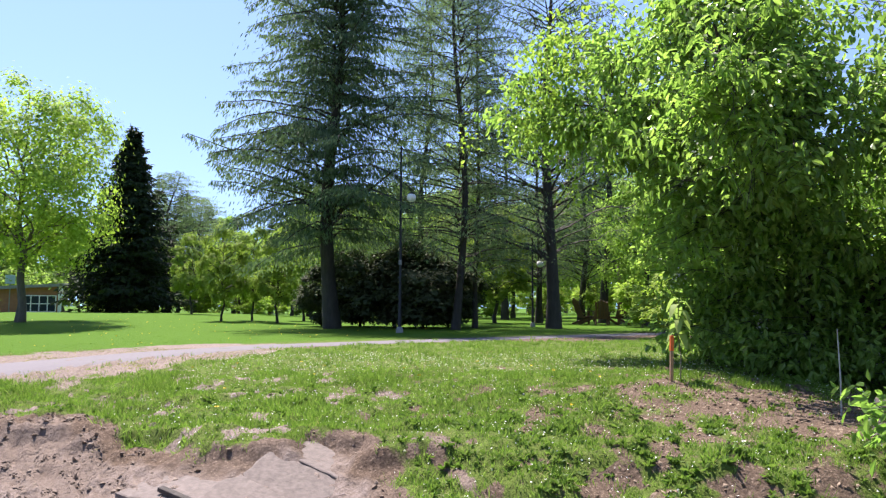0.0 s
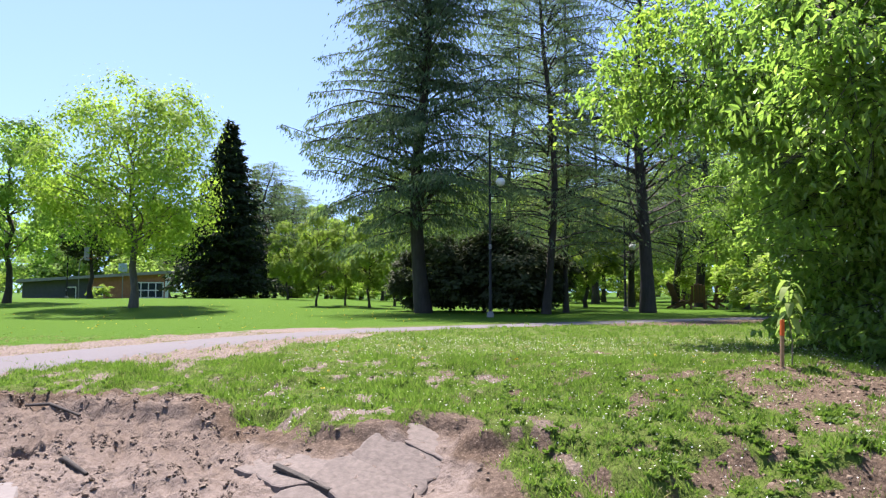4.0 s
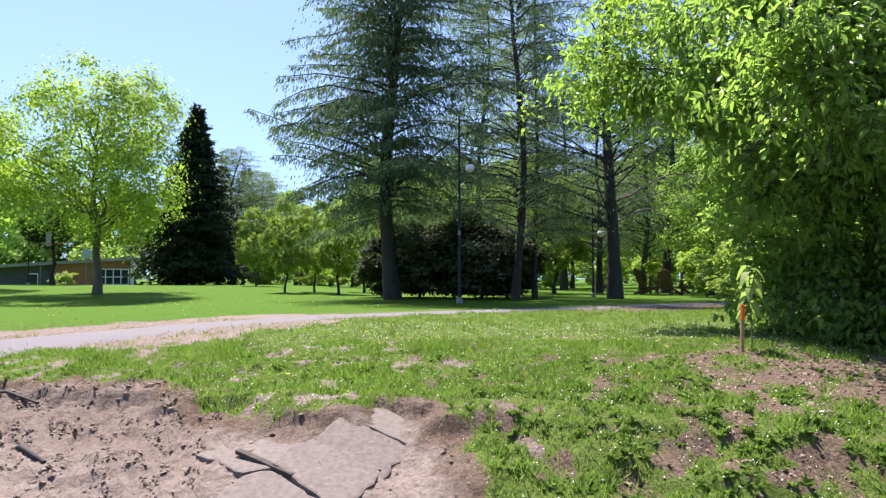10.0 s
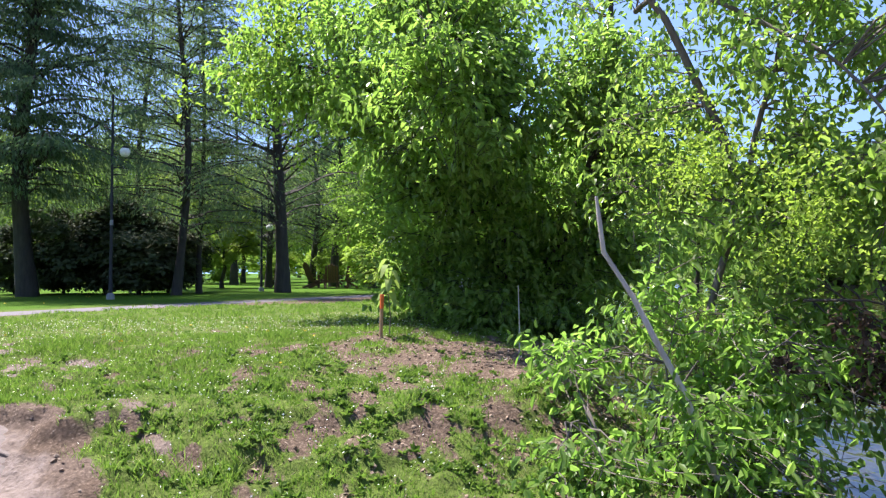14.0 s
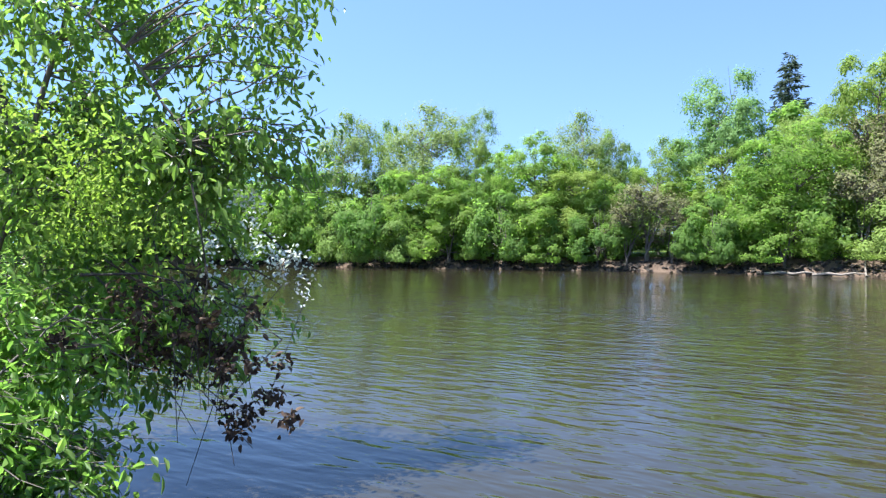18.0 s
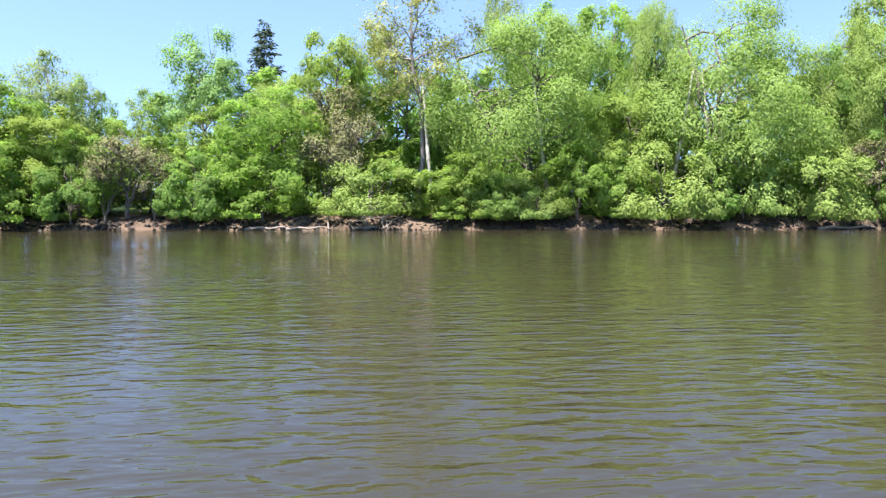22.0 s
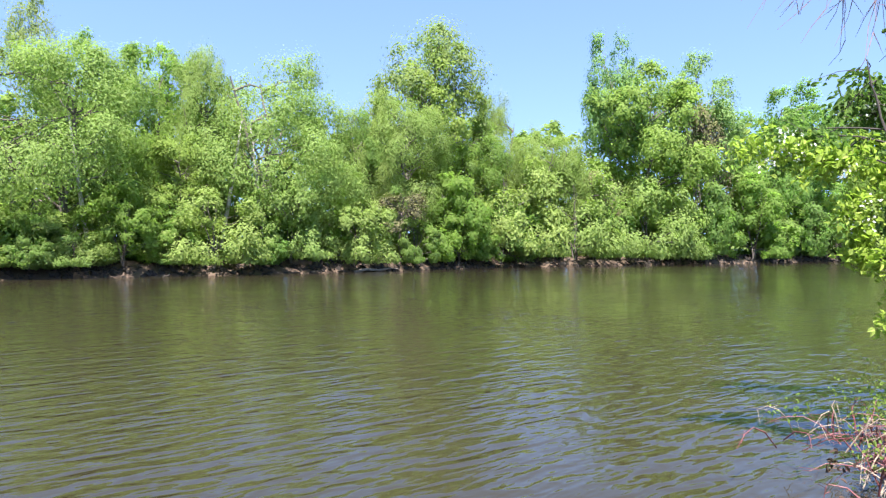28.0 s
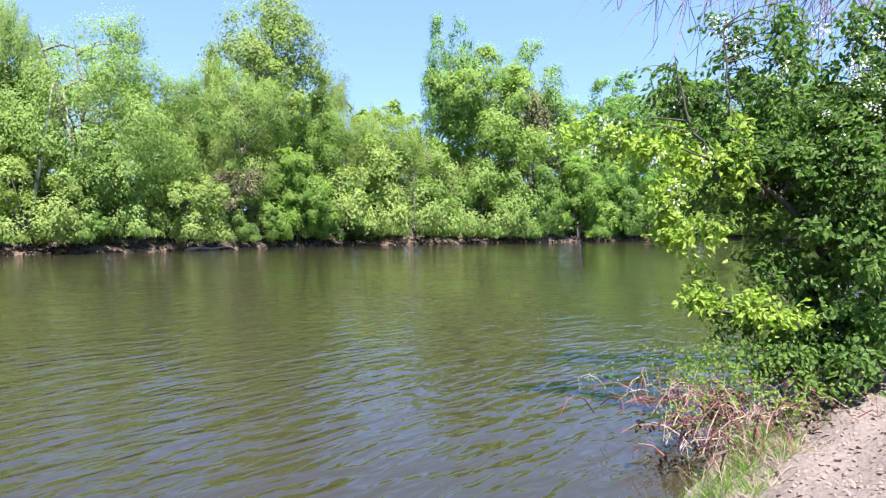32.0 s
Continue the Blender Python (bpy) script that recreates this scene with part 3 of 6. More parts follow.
gx = axis([(-1500, 0), (-200, 260), (-60, 20), (-20, 2), (-7, 0.3), (-5.2, 0.06), (0.6, 0.03), (1.4, 0.042), (7, 0.075), (14, 0.5), (100, 3), (240, 20), (1500, 260)])
gy = axis([(-1500, 0), (-280, 260), (-150, 12), (-20, 3), (-12, 0.5), (-5, 0.12), (2.8, 0.5), (4.2, 0.075), (7.4, 0.03), (8.2, 0.042), (10, 0.075), (26, 0.4), (70, 2.5), (240, 20), (1500, 260)])
GX, GY = np.meshgrid(gx, gy)
cover = grass_cover(GX, GY)
GZ = height(GX, GY)
lipd = along(LIP, GX, GY)
nearby = (np.abs(GX) < 12) * (GY < 14) * (GY > -14)
sandy = (1 - cover) * nearby
GZ = GZ + nearby * step(6, 3, np.abs(lipd)) * step(0.9, 1.8, np.abs(path_offset(GX, GY))) * 0.035 * rough_field(GX, GY, 21, 0.9, 5) * (0.2 + 0.8 * (1 - sandy))
# gullies in the crumbling face
GZ = GZ - nearby * sandy * step(-1.5, -2.4, GX) * step(-1.7, -0.8, lipd) * 0.035 * np.abs(waves(GX * 1.9 + 0.4 * GY, GY * 0.5, 36, 0.7))
GZ = GZ + nearby * sandy * step(-1.3, -2.0, GX) * 0.02 * rough_field(GX + 0.5 * GY, GY * 0.7, 38, 0.22, 3)
# crumbs and footmarks in the loose sand
GZ = GZ + nearby * sandy * step(-2.4, -1.6, GX) * step(0.8, 0.3, GX) * step(3.4, 4.2, GY) * 0.011 * rough_field(GX, GY, 39, 0.24, 4)
ny, nx = GX.shape
ii, jj = np.meshgrid(np.arange(ny - 1), np.arange(nx - 1), indexing="ij")
gq = np.stack([ii * nx + jj, ii * nx + jj + 1, (ii + 1) * nx + jj + 1, (ii + 1) * nx + jj], -1).reshape(-1, 4)


def ground_mat():
    m, n, l, p = mat("turf_sand_and_soil")
    at1 = n.new("ShaderNodeAttribute")
    at1.attribute_name = "cover"
    at2 = n.new("ShaderNodeAttribute")
    at2.attribute_name = "soil"
    fine = noise_node(n, l, 22, 6, 0.7)
    mid = noise_node(n, l, 3.0, 5, 0.6)
    big = noise_node(n, l, 0.35, 3)
    sand = ramp(n, l, fine, [(0.28, (0.11, 0.085, 0.068)), (0.5, (0.22, 0.177, 0.151)), (0.75, (0.31, 0.257, 0.225))])
    sand = mix_col(n, l, math_node(n, l, "MULTIPLY", mid, 0.5), sand, (0.165, 0.125, 0.10))
    vor = n.new("ShaderNodeTexVoronoi")
    vor.inputs["Scale"].default_value = 34
    tc = n.new("ShaderNodeTexCoord")
    l.new(tc.outputs["Object"], vor.inputs["Vector"])
    chips = ramp(n, l, vor.outputs["Distance"], [(0.05, (0.34, 0.27, 0.205)), (0.3, (0.15, 0.108, 0.078)), (0.8, (0.06, 0.042, 0.03))])
    soil = mix_col(n, l, fine, chips, (0.115, 0.08, 0.056))
    turf = ramp(n, l, fine, [(0.25, (0.055, 0.06, 0.022)), (0.55, (0.085, 0.125, 0.022)), (0.8, (0.14, 0.165, 0.045))])
    turf = mix_col(n, l, math_node(n, l, "MULTIPLY", big, 0.3), turf, (0.10, 0.15, 0.02))
    at3 = n.new("ShaderNodeAttribute")
    at3.attribute_name = "lawn"
    mown = ramp(n, l, fine, [(0.25, (0.043, 0.105, 0.003)), (0.75, (0.063, 0.135, 0.005))])
    turf = mix_col(n, l, at3.outputs["Fac"], turf, mown)
    bare = mix_col(n, l, at2.outputs["Fac"], sand, soil)
    edge = math_node(n, l, "ADD", at1.outputs["Fac"], math_node(n, l, "MULTIPLY", math_node(n, l, "SUBTRACT", fine, 0.5), 0.9))
    col = mix_col(n, l, ramp(n, l, edge, [(0.35, (0, 0, 0)), (0.62, (1, 1, 1))]), bare, turf)
    l.new(col, p.inputs["Base Color"])
    p.inputs["Roughness"].default_value = 0.95
    p.inputs["Specular IOR Level"].default_value = 0.15
    bump(n, l, math_node(n, l, "ADD", fine, math_node(n, l, "MULTIPLY", mid, 1.5)), 0.8, 0.05, p)
    return m


ground = new("ground", mesh_np("ground", np.stack([GX, GY, GZ], -1).reshape(-1, 3), gq, ground_mat(), True))
tagged(ground, "grassy park ground with a cut sandy river bank", "ground", kind="structure")
fardist = along(FAR_SHORE, GX, GY)
turf_d = turf_edge(GX, GY)
soilmask = np.clip(0.85 * step(-0.32, -0.1, turf_d) * step(0.15, 0.0, turf_d) * (GX < 0.6) * (GX > -9) * (GY > 3.5) + 0.4 * step(-1.6, -2.2, GX + 0.25 * waves(GX, GY, 17, 0.8)) * step(-1.3, -0.5, lipd) * step(0.6, 0.0, lipd) + step(0.5, 1.3, GX + 0.2 * GY - 0.6 + 0.4 * waves(GX, GY, 15, 1.0)) * (GY > 2) * (GX < 30) + (fardist > -3), 0, 1)
cov = np.where(fardist > -1, 0.1 + 0.75 * step(2.5, 7, fardist), np.where(-along(NEAR_SHORE, GX, GY) < 0.15, 0.0, cover))
cov = np.where((GY < 2.5) & (GX > -30) & (fardist < -3), cov * step(0.5, 3, -GY - 9 + 0.5 * waves(GX, GY, 16, 1.0)) * 0.6, cov)
lawn = step(1.0, 2.0, path_offset(GX, GY)) * (GY > 0) * (fardist < 0)
for nm, arr in (("cover", cov), ("soil", soilmask), ("lawn", lawn)):
    at_ = ground.data.attributes.new(nm, "FLOAT", "POINT")
    at_.data.foreach_set("value", arr.astype(np.float32).ravel())


# ---- water ----
def water_mat():
    m, n, l, p = mat("river_water")
    p.inputs["Base Color"].default_value = (0.0275, 0.0237, 0.0115, 1)
    p.inputs["Roughness"].default_value = 0.06
    p.inputs["IOR"].default_value = 1.45
    p.inputs["Specular Tint"].default_value = (0.64, 0.83, 1.0, 1)
    tc = n.new("ShaderNodeTexCoord")
    turned = n.new("ShaderNodeMapping")
    turned.inputs["Rotation"].default_value = (0, 0, radians(112))
    l.new(tc.outputs["Object"], turned.inputs["Vector"])

    def ripples(turn, sx, sy, detail, bend):
        mp = n.new("ShaderNodeMapping")
        mp.inputs["Rotation"].default_value = (0, 0, radians(turn))
        mp.inputs["Scale"].default_value = (sx, sy, 1)
        l.new(turned.outputs["Vector"], mp.inputs["Vector"])
        t = n.new("ShaderNodeTexNoise")
        t.inputs["Scale"].default_value, t.inputs["Detail"].default_value, t.inputs["Distortion"].default_value = 1.0, detail, bend
        l.new(mp.outputs["Vector"], t.inputs["Vector"])
        return t.outputs["Fac"]

    swell = ripples(0, 1.1, 2.7, 1.5, 0.6)
    small = ripples(14, 2.3, 5.6, 1.0, 0.4)
    fine = ripples(-9, 3.5, 9.0, 1.0, 0.2)
    patch = math_node(n, l, "MULTIPLY", math_node(n, l, "SUBTRACT", noise_node(n, l, 0.06, 3, 0.6), 0.36), 4.0, True)
    both = math_node(n, l, "ADD", swell, math_node(n, l, "MULTIPLY", small, 0.42))
    both = math_node(n, l, "ADD", both, math_node(n, l, "MULTIPLY", fine, 0.16))
    h = math_node(n, l, "MULTIPLY", both, math_node(n, l, "ADD", math_node(n, l, "MULTIPLY", patch, 0.7), 0.3))
    bump(n, l, h, 1.0, 0.047, p)
    return m


water = new("water", mesh_np("water", [(-1500, -1500, 0), (1500, -1500, 0), (1500, 1500, 0), (-1500, 1500, 0)], [(0, 1, 2, 3)], water_mat()))
tagged(water, "rippled murky green-brown river water", "water", kind="structure")

# ---- the asphalt path ----
def strip(line, half, lift, n_across=5, spacing=0.5):
    p = np.array(line, float)
    seg = np.hypot(*np.diff(p, axis=0).T)
    cum = np.concatenate([[0], np.cumsum(seg)])
    s = np.arange(0, cum[-1], spacing)
    cx, cy = np.interp(s, cum, p[:, 0]), np.interp(s, cum, p[:, 1])
    for _ in range(6):
        cx[1:-1], cy[1:-1] = (cx[:-2] + 2 * cx[1:-1] + cx[2:]) / 4, (cy[:-2] + 2 * cy[1:-1] + cy[2:]) / 4
    dx, dy = np.gradient(cx), np.gradient(cy)
    ln = np.hypot(dx, dy)
    off_ = np.concatenate([[-half - 0.3], np.linspace(-half, half, n_across), [half + 0.3]])
    X = cx[:, None] - dy[:, None] / ln[:, None] * off_
    Y = cy[:, None] + dx[:, None] / ln[:, None] * off_
    Z = height(X, Y) + lift
    Z[:, 0] -= 0.06
    Z[:, -1] -= 0.06
    m, k = X.shape
    i, j = np.meshgrid(np.arange(m - 1), np.arange(k - 1), indexing="ij")
    return np.stack([X, Y, Z], -1).reshape(-1, 3), np.stack([i * k + j, (i + 1) * k + j, (i + 1) * k + j + 1, i * k + j + 1], -1).reshape(-1, 4)


ASPHALT = plain_mat("worn_pinkish_asphalt", (0.125, 0.112, 0.118), 0.9, vary=0.14, scale=30)
path = new("path", mesh_np("path", *strip(PATH_LINE, 0.5, 0.014, 9, 0.25), ASPHALT, True))
tagged(path, "pale worn asphalt path through the park", "path", kind="structure")

# ---- park trees ----
larch = conifer("larch_tree", "tall larch with drooping grey-green boughs", "tree", LEAF["larch"], BARK_DARK, 21, 5.4, 3.3, 3, lat=0.36, whorl=0.34, per=6, droop=0.4, size=0.19, dens=100, trunk_r=0.31, hang=1.7, profile=0.5, width=0.26, loose=0.9, side_gap=0.03, extra=((3.05, 6.2, 5.6, 0.0), (2.95, 4.8, 5.0, 0.02), (3.2, 4.4, 4.6, 0.1), (0.2, 4.6, 5.0, 0.2)))
place(larch, at(3.85, 28.5))
spruce = conifer("spruce_tree", "dense dark green conical spruce", "tree", LEAF["spruce"], BARK_DARK, 14.4, 4.7, 0.2, 5, whorl=0.3, per=10, droop=0.3, size=0.42, dens=17, trunk_r=0.22, hang=0.5, profile=0.9, width=0.4)
place(spruce, at(18.9, 60))
maple = crown_tree("maple_tree", "young maple with a round yellow-green crown", "tree", LEAF["maple"], BARK, 10.9, 4.7, 2.5, 11, lobes=44, puffs=8, per=84, size=0.15, airy=0.35, low=-0.95, trunk_r=0.2, bark_twigs=1)
place(maple, at(25.6, 36.8))


larch_thin = conifer("larch_tree", "slender half-bare larch with thin light foliage", "tree", LEAF["hazy_larch"], BARK_DARK, 19, 3.1, 2.6, 31, lat=0.34, whorl=0.42, per=5, droop=0.22, size=0.18, dens=42, trunk_r=0.16, hang=1.7, profile=0.4, width=0.22)
place(larch_thin, at(-6.3, 27.5))
again(larch_thin, at(15.9, 66, 0, 50, (1.7, 1.7, 0.66)), "soft grey-green conifer behind the lawn")
again(larch_thin, at(14.0, 70, 0, 140, (1.6, 1.6, 0.6)), "soft grey-green conifer behind the lawn")
again(larch_thin, at(-7.8, 30, 0, 120, (0.7, 0.7, 0.9)))
again(larch_thin, at(-3.6, 38, 0, 200, (1.1, 1.1, 1.05)))
pine = conifer("pine_tree", "dark-limbed pine with wide bare lower branches", "tree", LEAF["larch"], BARK_DARK, 17, 5.2, 3.2, 33, whorl=0.62, per=5, droop=0.02, size=0.24, dens=30, trunk_r=0.29, hang=0.8, profile=0.5, width=0.2)
place(pine, at(-13.6, 30))
for az_, d_, tu, sc in ((-12.7, 41, 40, 0.7), (-16.2, 46, 90, 0.8), (-18.0, 43, 150, 0.95), (-10, 52, 210, 0.9)):
    again(pine, at(az_, d_, 0, tu, (sc, sc, sc)))
yew = broadleaf("yew_shrub", "dense dark evergreen shrub under the larch", "shrub", LEAF["yew"], BARK_DARK, 4.2, 2.3, 0.0, 35, clumps=70, per=200, size=0.2, spread=0.62, trunk_r=0.1, multi=4)
place(yew, at(-1.2, 29.6, 0, 0, (0.9, 0.9, 0.86)))
for az_, d_, tu, sc in ((-3.4, 29.2, 70, (0.9, 0.9, 0.74)), (1.6, 31.5, 130, (0.8, 0.8, 0.8)), (-5.4, 31, 190, (0.8, 0.8, 0.7)), (4.6, 32.0, 250, (0.5, 0.5, 0.62))):
    again(yew, at(az_, d_, 0, tu, sc))
lime = crown_tree("lime_tree", "small bright green tree on the lawn's edge", "tree", LEAF["lime"], BARK_DARK, 6.2, 1.9, 1.1, 36, lobes=24, puffs=7, per=70, size=0.14, airy=0.3, low=-0.95, trunk_r=0.1)
place(lime, at(12.2, 38, 0, 0, (0.66, 0.66, 0.82)))
for az_, d_, tu, sc in ((9.9, 40, 60, (0.66, 0.66, 0.86)), (8.0, 37, 120, (0.75, 0.75, 0.85)), (6.0, 42, 180, (0.8, 0.8, 0.9)), (14.4, 50, 220, (0.8, 0.8, 0.9)), (-9.2, 40, 20, (1.2, 1.2, 1.05)), (-4.7, 46, 100, (1.3, 1.3, 1.2)), (17.2, 66, 300, (1.5, 1.5, 1.2))):
    again(lime, at(az_, d_, 0, tu, sc))
park_tree = crown_tree("park_tree", "tall leafy park tree in fresh green", "tree", LEAF["bright"], BARK_DARK, 13, 4.8, 2.0, 37, lobes=26, puffs=8, per=60, size=0.24, airy=0.3, trunk_r=0.24)
place(park_tree, at(33.6, 46, 0, 0, (0.85, 0.85, 0.8)))
PARK = ((37, 62, 1.0), (31.0, 104, 0.9), (27.5, 110, 1.0), (24.0, 108, 0.95), (20.5, 106, 0.9), (11, 78, 0.75), (7, 70, 0.72), (4.5, 62, 0.8), (1.5, 56, 0.85), (-1.5, 60, 0.9), (-4.5, 66, 0.85), (-7.5, 58, 0.8), (-10.6, 62, 0.85), (-13.6, 66, 0.95), (-16.5, 70, 1.0), (-19.5, 62, 0.95), (-22.5, 56, 0.9),
        (-21.0, 38, 0.6), (-24.5, 33, 0.6), (-27, 44, 0.8), (-31, 40, 0.8), (-36, 46, 0.9), (-41, 52, 0.9), (-46, 60, 1.0), (43, 58, 0.9), (50, 50, 0.9), (5.6, 88, 1.1), (-6, 92, 1.2), (-12, 96, 1.2), (-18, 98, 1.2), (0, 90, 1.1))
for k, (az_, d_, sc) in enumerate(PARK):
    again(park_tree, at(az_, d_, 0, 47 * k, (sc, sc, sc * (0.92 + 0.05 * (k % 4)))), group="park trees")
park_shrub = broadleaf("park_shrub", "bright yellow-green shrub by the path", "shrub", LEAF["maple"], BARK, 2.2, 1.4, 0.0, 38, clumps=30, per=120, size=0.13, spread=0.36, trunk_r=0.05, multi=4)
place(park_shrub, at(-20.6, 34))
for az_, d_, tu, sc in ((-22.3, 27, 50, 0.85), (-23.6, 22, 100, 0.9), (-17.0, 46, 150, 1.1), (-13, 50, 200, 1.1), (-9, 54, 20, 1.2), (-4, 55, 70, 1.3), (11, 60, 120, 1.2), (14, 64, 170, 1.2), (8, 56, 220, 1.1), (35, 70, 250, 1.0), (27.8, 82, 280, 0.8), (19.5, 62, 20, 0.9), (-1, 50, 300, 1.4), (4, 50, 330, 1.3), *((44 - 3.4 * k, 74 + 5 * (k % 3), 40 * k, 1.5) for k in range(24) if not 22 < 44 - 3.4 * k < 36)):
    again(park_shrub, at(az_, d_, 0, tu, (sc * 1.3, sc * 1.3, sc)))

# ---- far bank ----
POPLAR = bark_mat("grey_poplar_bark", (0.10, 0.09, 0.08), (0.20, 0.18, 0.16))
TREE, BUSH = "broadleaf_tree", "shrub"
ARCH = {
    "ra": (crown_tree(TREE, "dense green tree on the far bank", "tree", LEAF["green"], BARK, 12, 4.6, -0.4, 21, lobes=30), 12, 4.6),
    "rb": (crown_tree(TREE, "bright green spring tree on the far bank", "tree", LEAF["bright"], BARK, 12, 4.6, -0.6, 22, lobes=32, puffs=8), 12, 4.6),
    "rc": (crown_tree(TREE, "pale yellow-green tree on the far bank", "tree", LEAF["lime"], BARK, 12, 4.4, -0.6, 20, lobes=30, airy=0.25), 12, 4.4),
    "wa": (crown_tree("willow_tree", "broad willow with a pale green dome", "tree", LEAF["willow"], BARK, 13, 6.0, 1.2, 23, lobes=38, puffs=10, per=150, size=0.145, trunk_r=0.42, hang=0.7, low=-0.45, multi=2), 13, 6.0),
    "wb": (crown_tree("willow_tree", "large willow with fine hanging pale foliage", "tree", LEAF["willow"], BARK, 13, 5.4, 0.8, 19, lobes=34, puffs=10, per=145, size=0.145, trunk_r=0.36, hang=0.6, airy=0.2, low=-0.6, multi=2), 13, 5.4),
    "ta": (crown_tree(TREE, "tall half-leafed tree with fine upright twigs", "tree", LEAF["pale"], POPLAR, 13, 4.0, 3.0, 18, lobes=26, puffs=7, per=80, size=0.15, airy=0.7, low=-0.5, puff_r=(0.3, 0.6), bark_twigs=3, trunk_r=0.16), 13, 4.0),
    "tb": (crown_tree(TREE, "slender young tree in thin yellow-green leaf", "tree", LEAF["lime"], POPLAR, 13, 3.6, 2.4, 17, lobes=22, puffs=8, per=85, size=0.15, airy=0.6, low=-0.6, bark_twigs=2, trunk_r=0.15), 13, 3.6),
    "tc": (crown_tree(TREE, "tall blue-green tree with layered open crown", "tree", LEAF["cool"], POPLAR, 13, 4.0, 4.0, 16, lobes=24, puffs=8, per=100, size=0.16, airy=0.4, low=-0.4, bark_twigs=2, trunk_r=0.17), 13, 4.0),
    "sa": (crown_tree(BUSH, "bright green shrub overhanging the water", "shrub", LEAF["bright"], BARK, 4.2, 2.6, -0.9, 24, lobes=17, puffs=7, per=100, size=0.148, trunk_r=0.1, multi=4), 4.2, 2.6),
    "sb": (crown_tree(BUSH, "dark green leafy shrub on the river bank", "shrub", LEAF["green"], BARK, 4.2, 2.6, -0.9, 25, lobes=17, puffs=7, per=100, size=0.148, trunk_r=0.1, multi=4), 4.2, 2.6),
    "sc": (crown_tree(BUSH, "pale rounded willow shrub at the water's edge", "shrub", LEAF["willow"], BARK, 4.2, 2.8, -0.9, 26, lobes=17, puffs=8, per=100, size=0.15, trunk_r=0.1, hang=0.5, multi=4), 4.2, 2.8),
    "br": (crown_tree(BUSH, "brownish half-bare shrub on the bank", "shrub", LEAF["brown"], BARK, 6, 2.2, 0.6, 27, lobes=14, puffs=6, per=36, size=0.12, airy=0.9, trunk_r=0.12, multi=5, bark_twigs=9), 6, 2.2),
    "ba": (crown_tree(TREE, "green tree in the woods behind the bank", "tree", LEAF["green"], BARK, 12, 4.6, 0.6, 30, lobes=16, puffs=6, per=36, size=0.38), 12, 4.6),
    "bb": (crown_tree(TREE, "pale green tree in the woods behind the bank", "tree", LEAF["lime"], BARK, 12, 4.6, 0.6, 32, lobes=16, puffs=6, per=36, size=0.38), 12, 4.6),
}
back_a, back_b = ARCH["ba"][0], ARCH["bb"][0]
sparse = crown_tree("poplar_tree", "tall half-leafed tree with a pale trunk", "tree", LEAF["yellow"], POPLAR, 21, 4.6, 6.5, 28, lobes=34, puffs=6, per=70, size=0.16, airy=0.8, low=-0.75, trunk_r=0.24, bark_twigs=4)
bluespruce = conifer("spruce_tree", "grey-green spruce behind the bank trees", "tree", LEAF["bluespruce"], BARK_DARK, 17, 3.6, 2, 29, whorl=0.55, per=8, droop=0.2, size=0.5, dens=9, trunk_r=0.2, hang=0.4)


def far_at(az, back, top_el, half_deg, H, R, turn):
    """Pose and scale of a far tree: on the bank at az, so far behind the waterline, its top at that elevation."""
    d = 30.0
    while d < 220:
        x, y = -math.sin(radians(az)) * d, math.cos(radians(az)) * d
        if along(FAR_SHORE, np.array([x]), np.array([y]))[0] > 0:
            break
        d += 0.5
    d += back
    x, y = -math.sin(radians(az)) * d, math.cos(radians(az)) * d
    h = 1.07 * (EYE + d * math.tan(radians(top_el)) - ground_z(x, y))
    w = 1.24 * d * math.radians(half_deg) / R
    return at(az, d, 0, turn, (w, w, h / H))


# azimuth, metres behind the waterline, elevation of the top, half width (degrees), kind
FAR_UPSTREAM = [
    (-57.9, 7, 5.8, 4.1, "ra"), (-62.9, 3, 5.4, 2.8, "rb"), (-70.5, 9, 9.7, 2.6, "ta"), (-73.2, 10, 9.5, 1.6, "tb"), (-76.7, 4, 6.4, 3.6, "rb"), (-77.1, 10, 10.3, 3.6, "ta"),
    (-80.7, 9, 10.2, 1.9, "tb"), (-81.0, 5, 6.2, 2.5, "ra"), (-85.3, 5, 8.6, 3.4, "rb"), (-88.7, 4, 6.4, 2.9, "rc"), (-89.4, 10, 9.5, 2.7, "ta"), (-90.9, 3, 5.2, 2.2, "rb"),
    (-91.8, 11, 8.3, 1.6, "ra"), (-94.9, 9, 7.9, 2.0, "tb"), (-99.4, 10, 11.7, 3.3, "tc"), (-99.6, 7, 7.0, 2.4, "tb"),
]
FAR_MIDDLE = [
    (-104.0, 4, 8.6, 3.9, "rb"), (-105.6, 10, 9.9, 2.8, "wb"), (-109.3, 9, 12.7, 2.9, "rc"), (-114.4, 12, 12.2, 4.4, "ra"), (-117.9, 9, 8.8, 2.6, "ra"), (-119.3, 9, 9.6, 2.6, "ra"),
    (-122.6, 17, 15.6, 2.2, "ta"), (-124.0, 5, 13.5, 6.7, "wa"), (-126.5, 14, 14.8, 3.4, "ra"), (-130.8, 14, 14.9, 3.4, "rb"), (-132.2, 4, 8.2, 3.0, "rc"), (-134.0, 8, 14.2, 2.8, "wa"),
    (-139.1, 6, 14.6, 6.0, "wb"), (-146.3, 6, 10.0, 2.7, "ra"),
]
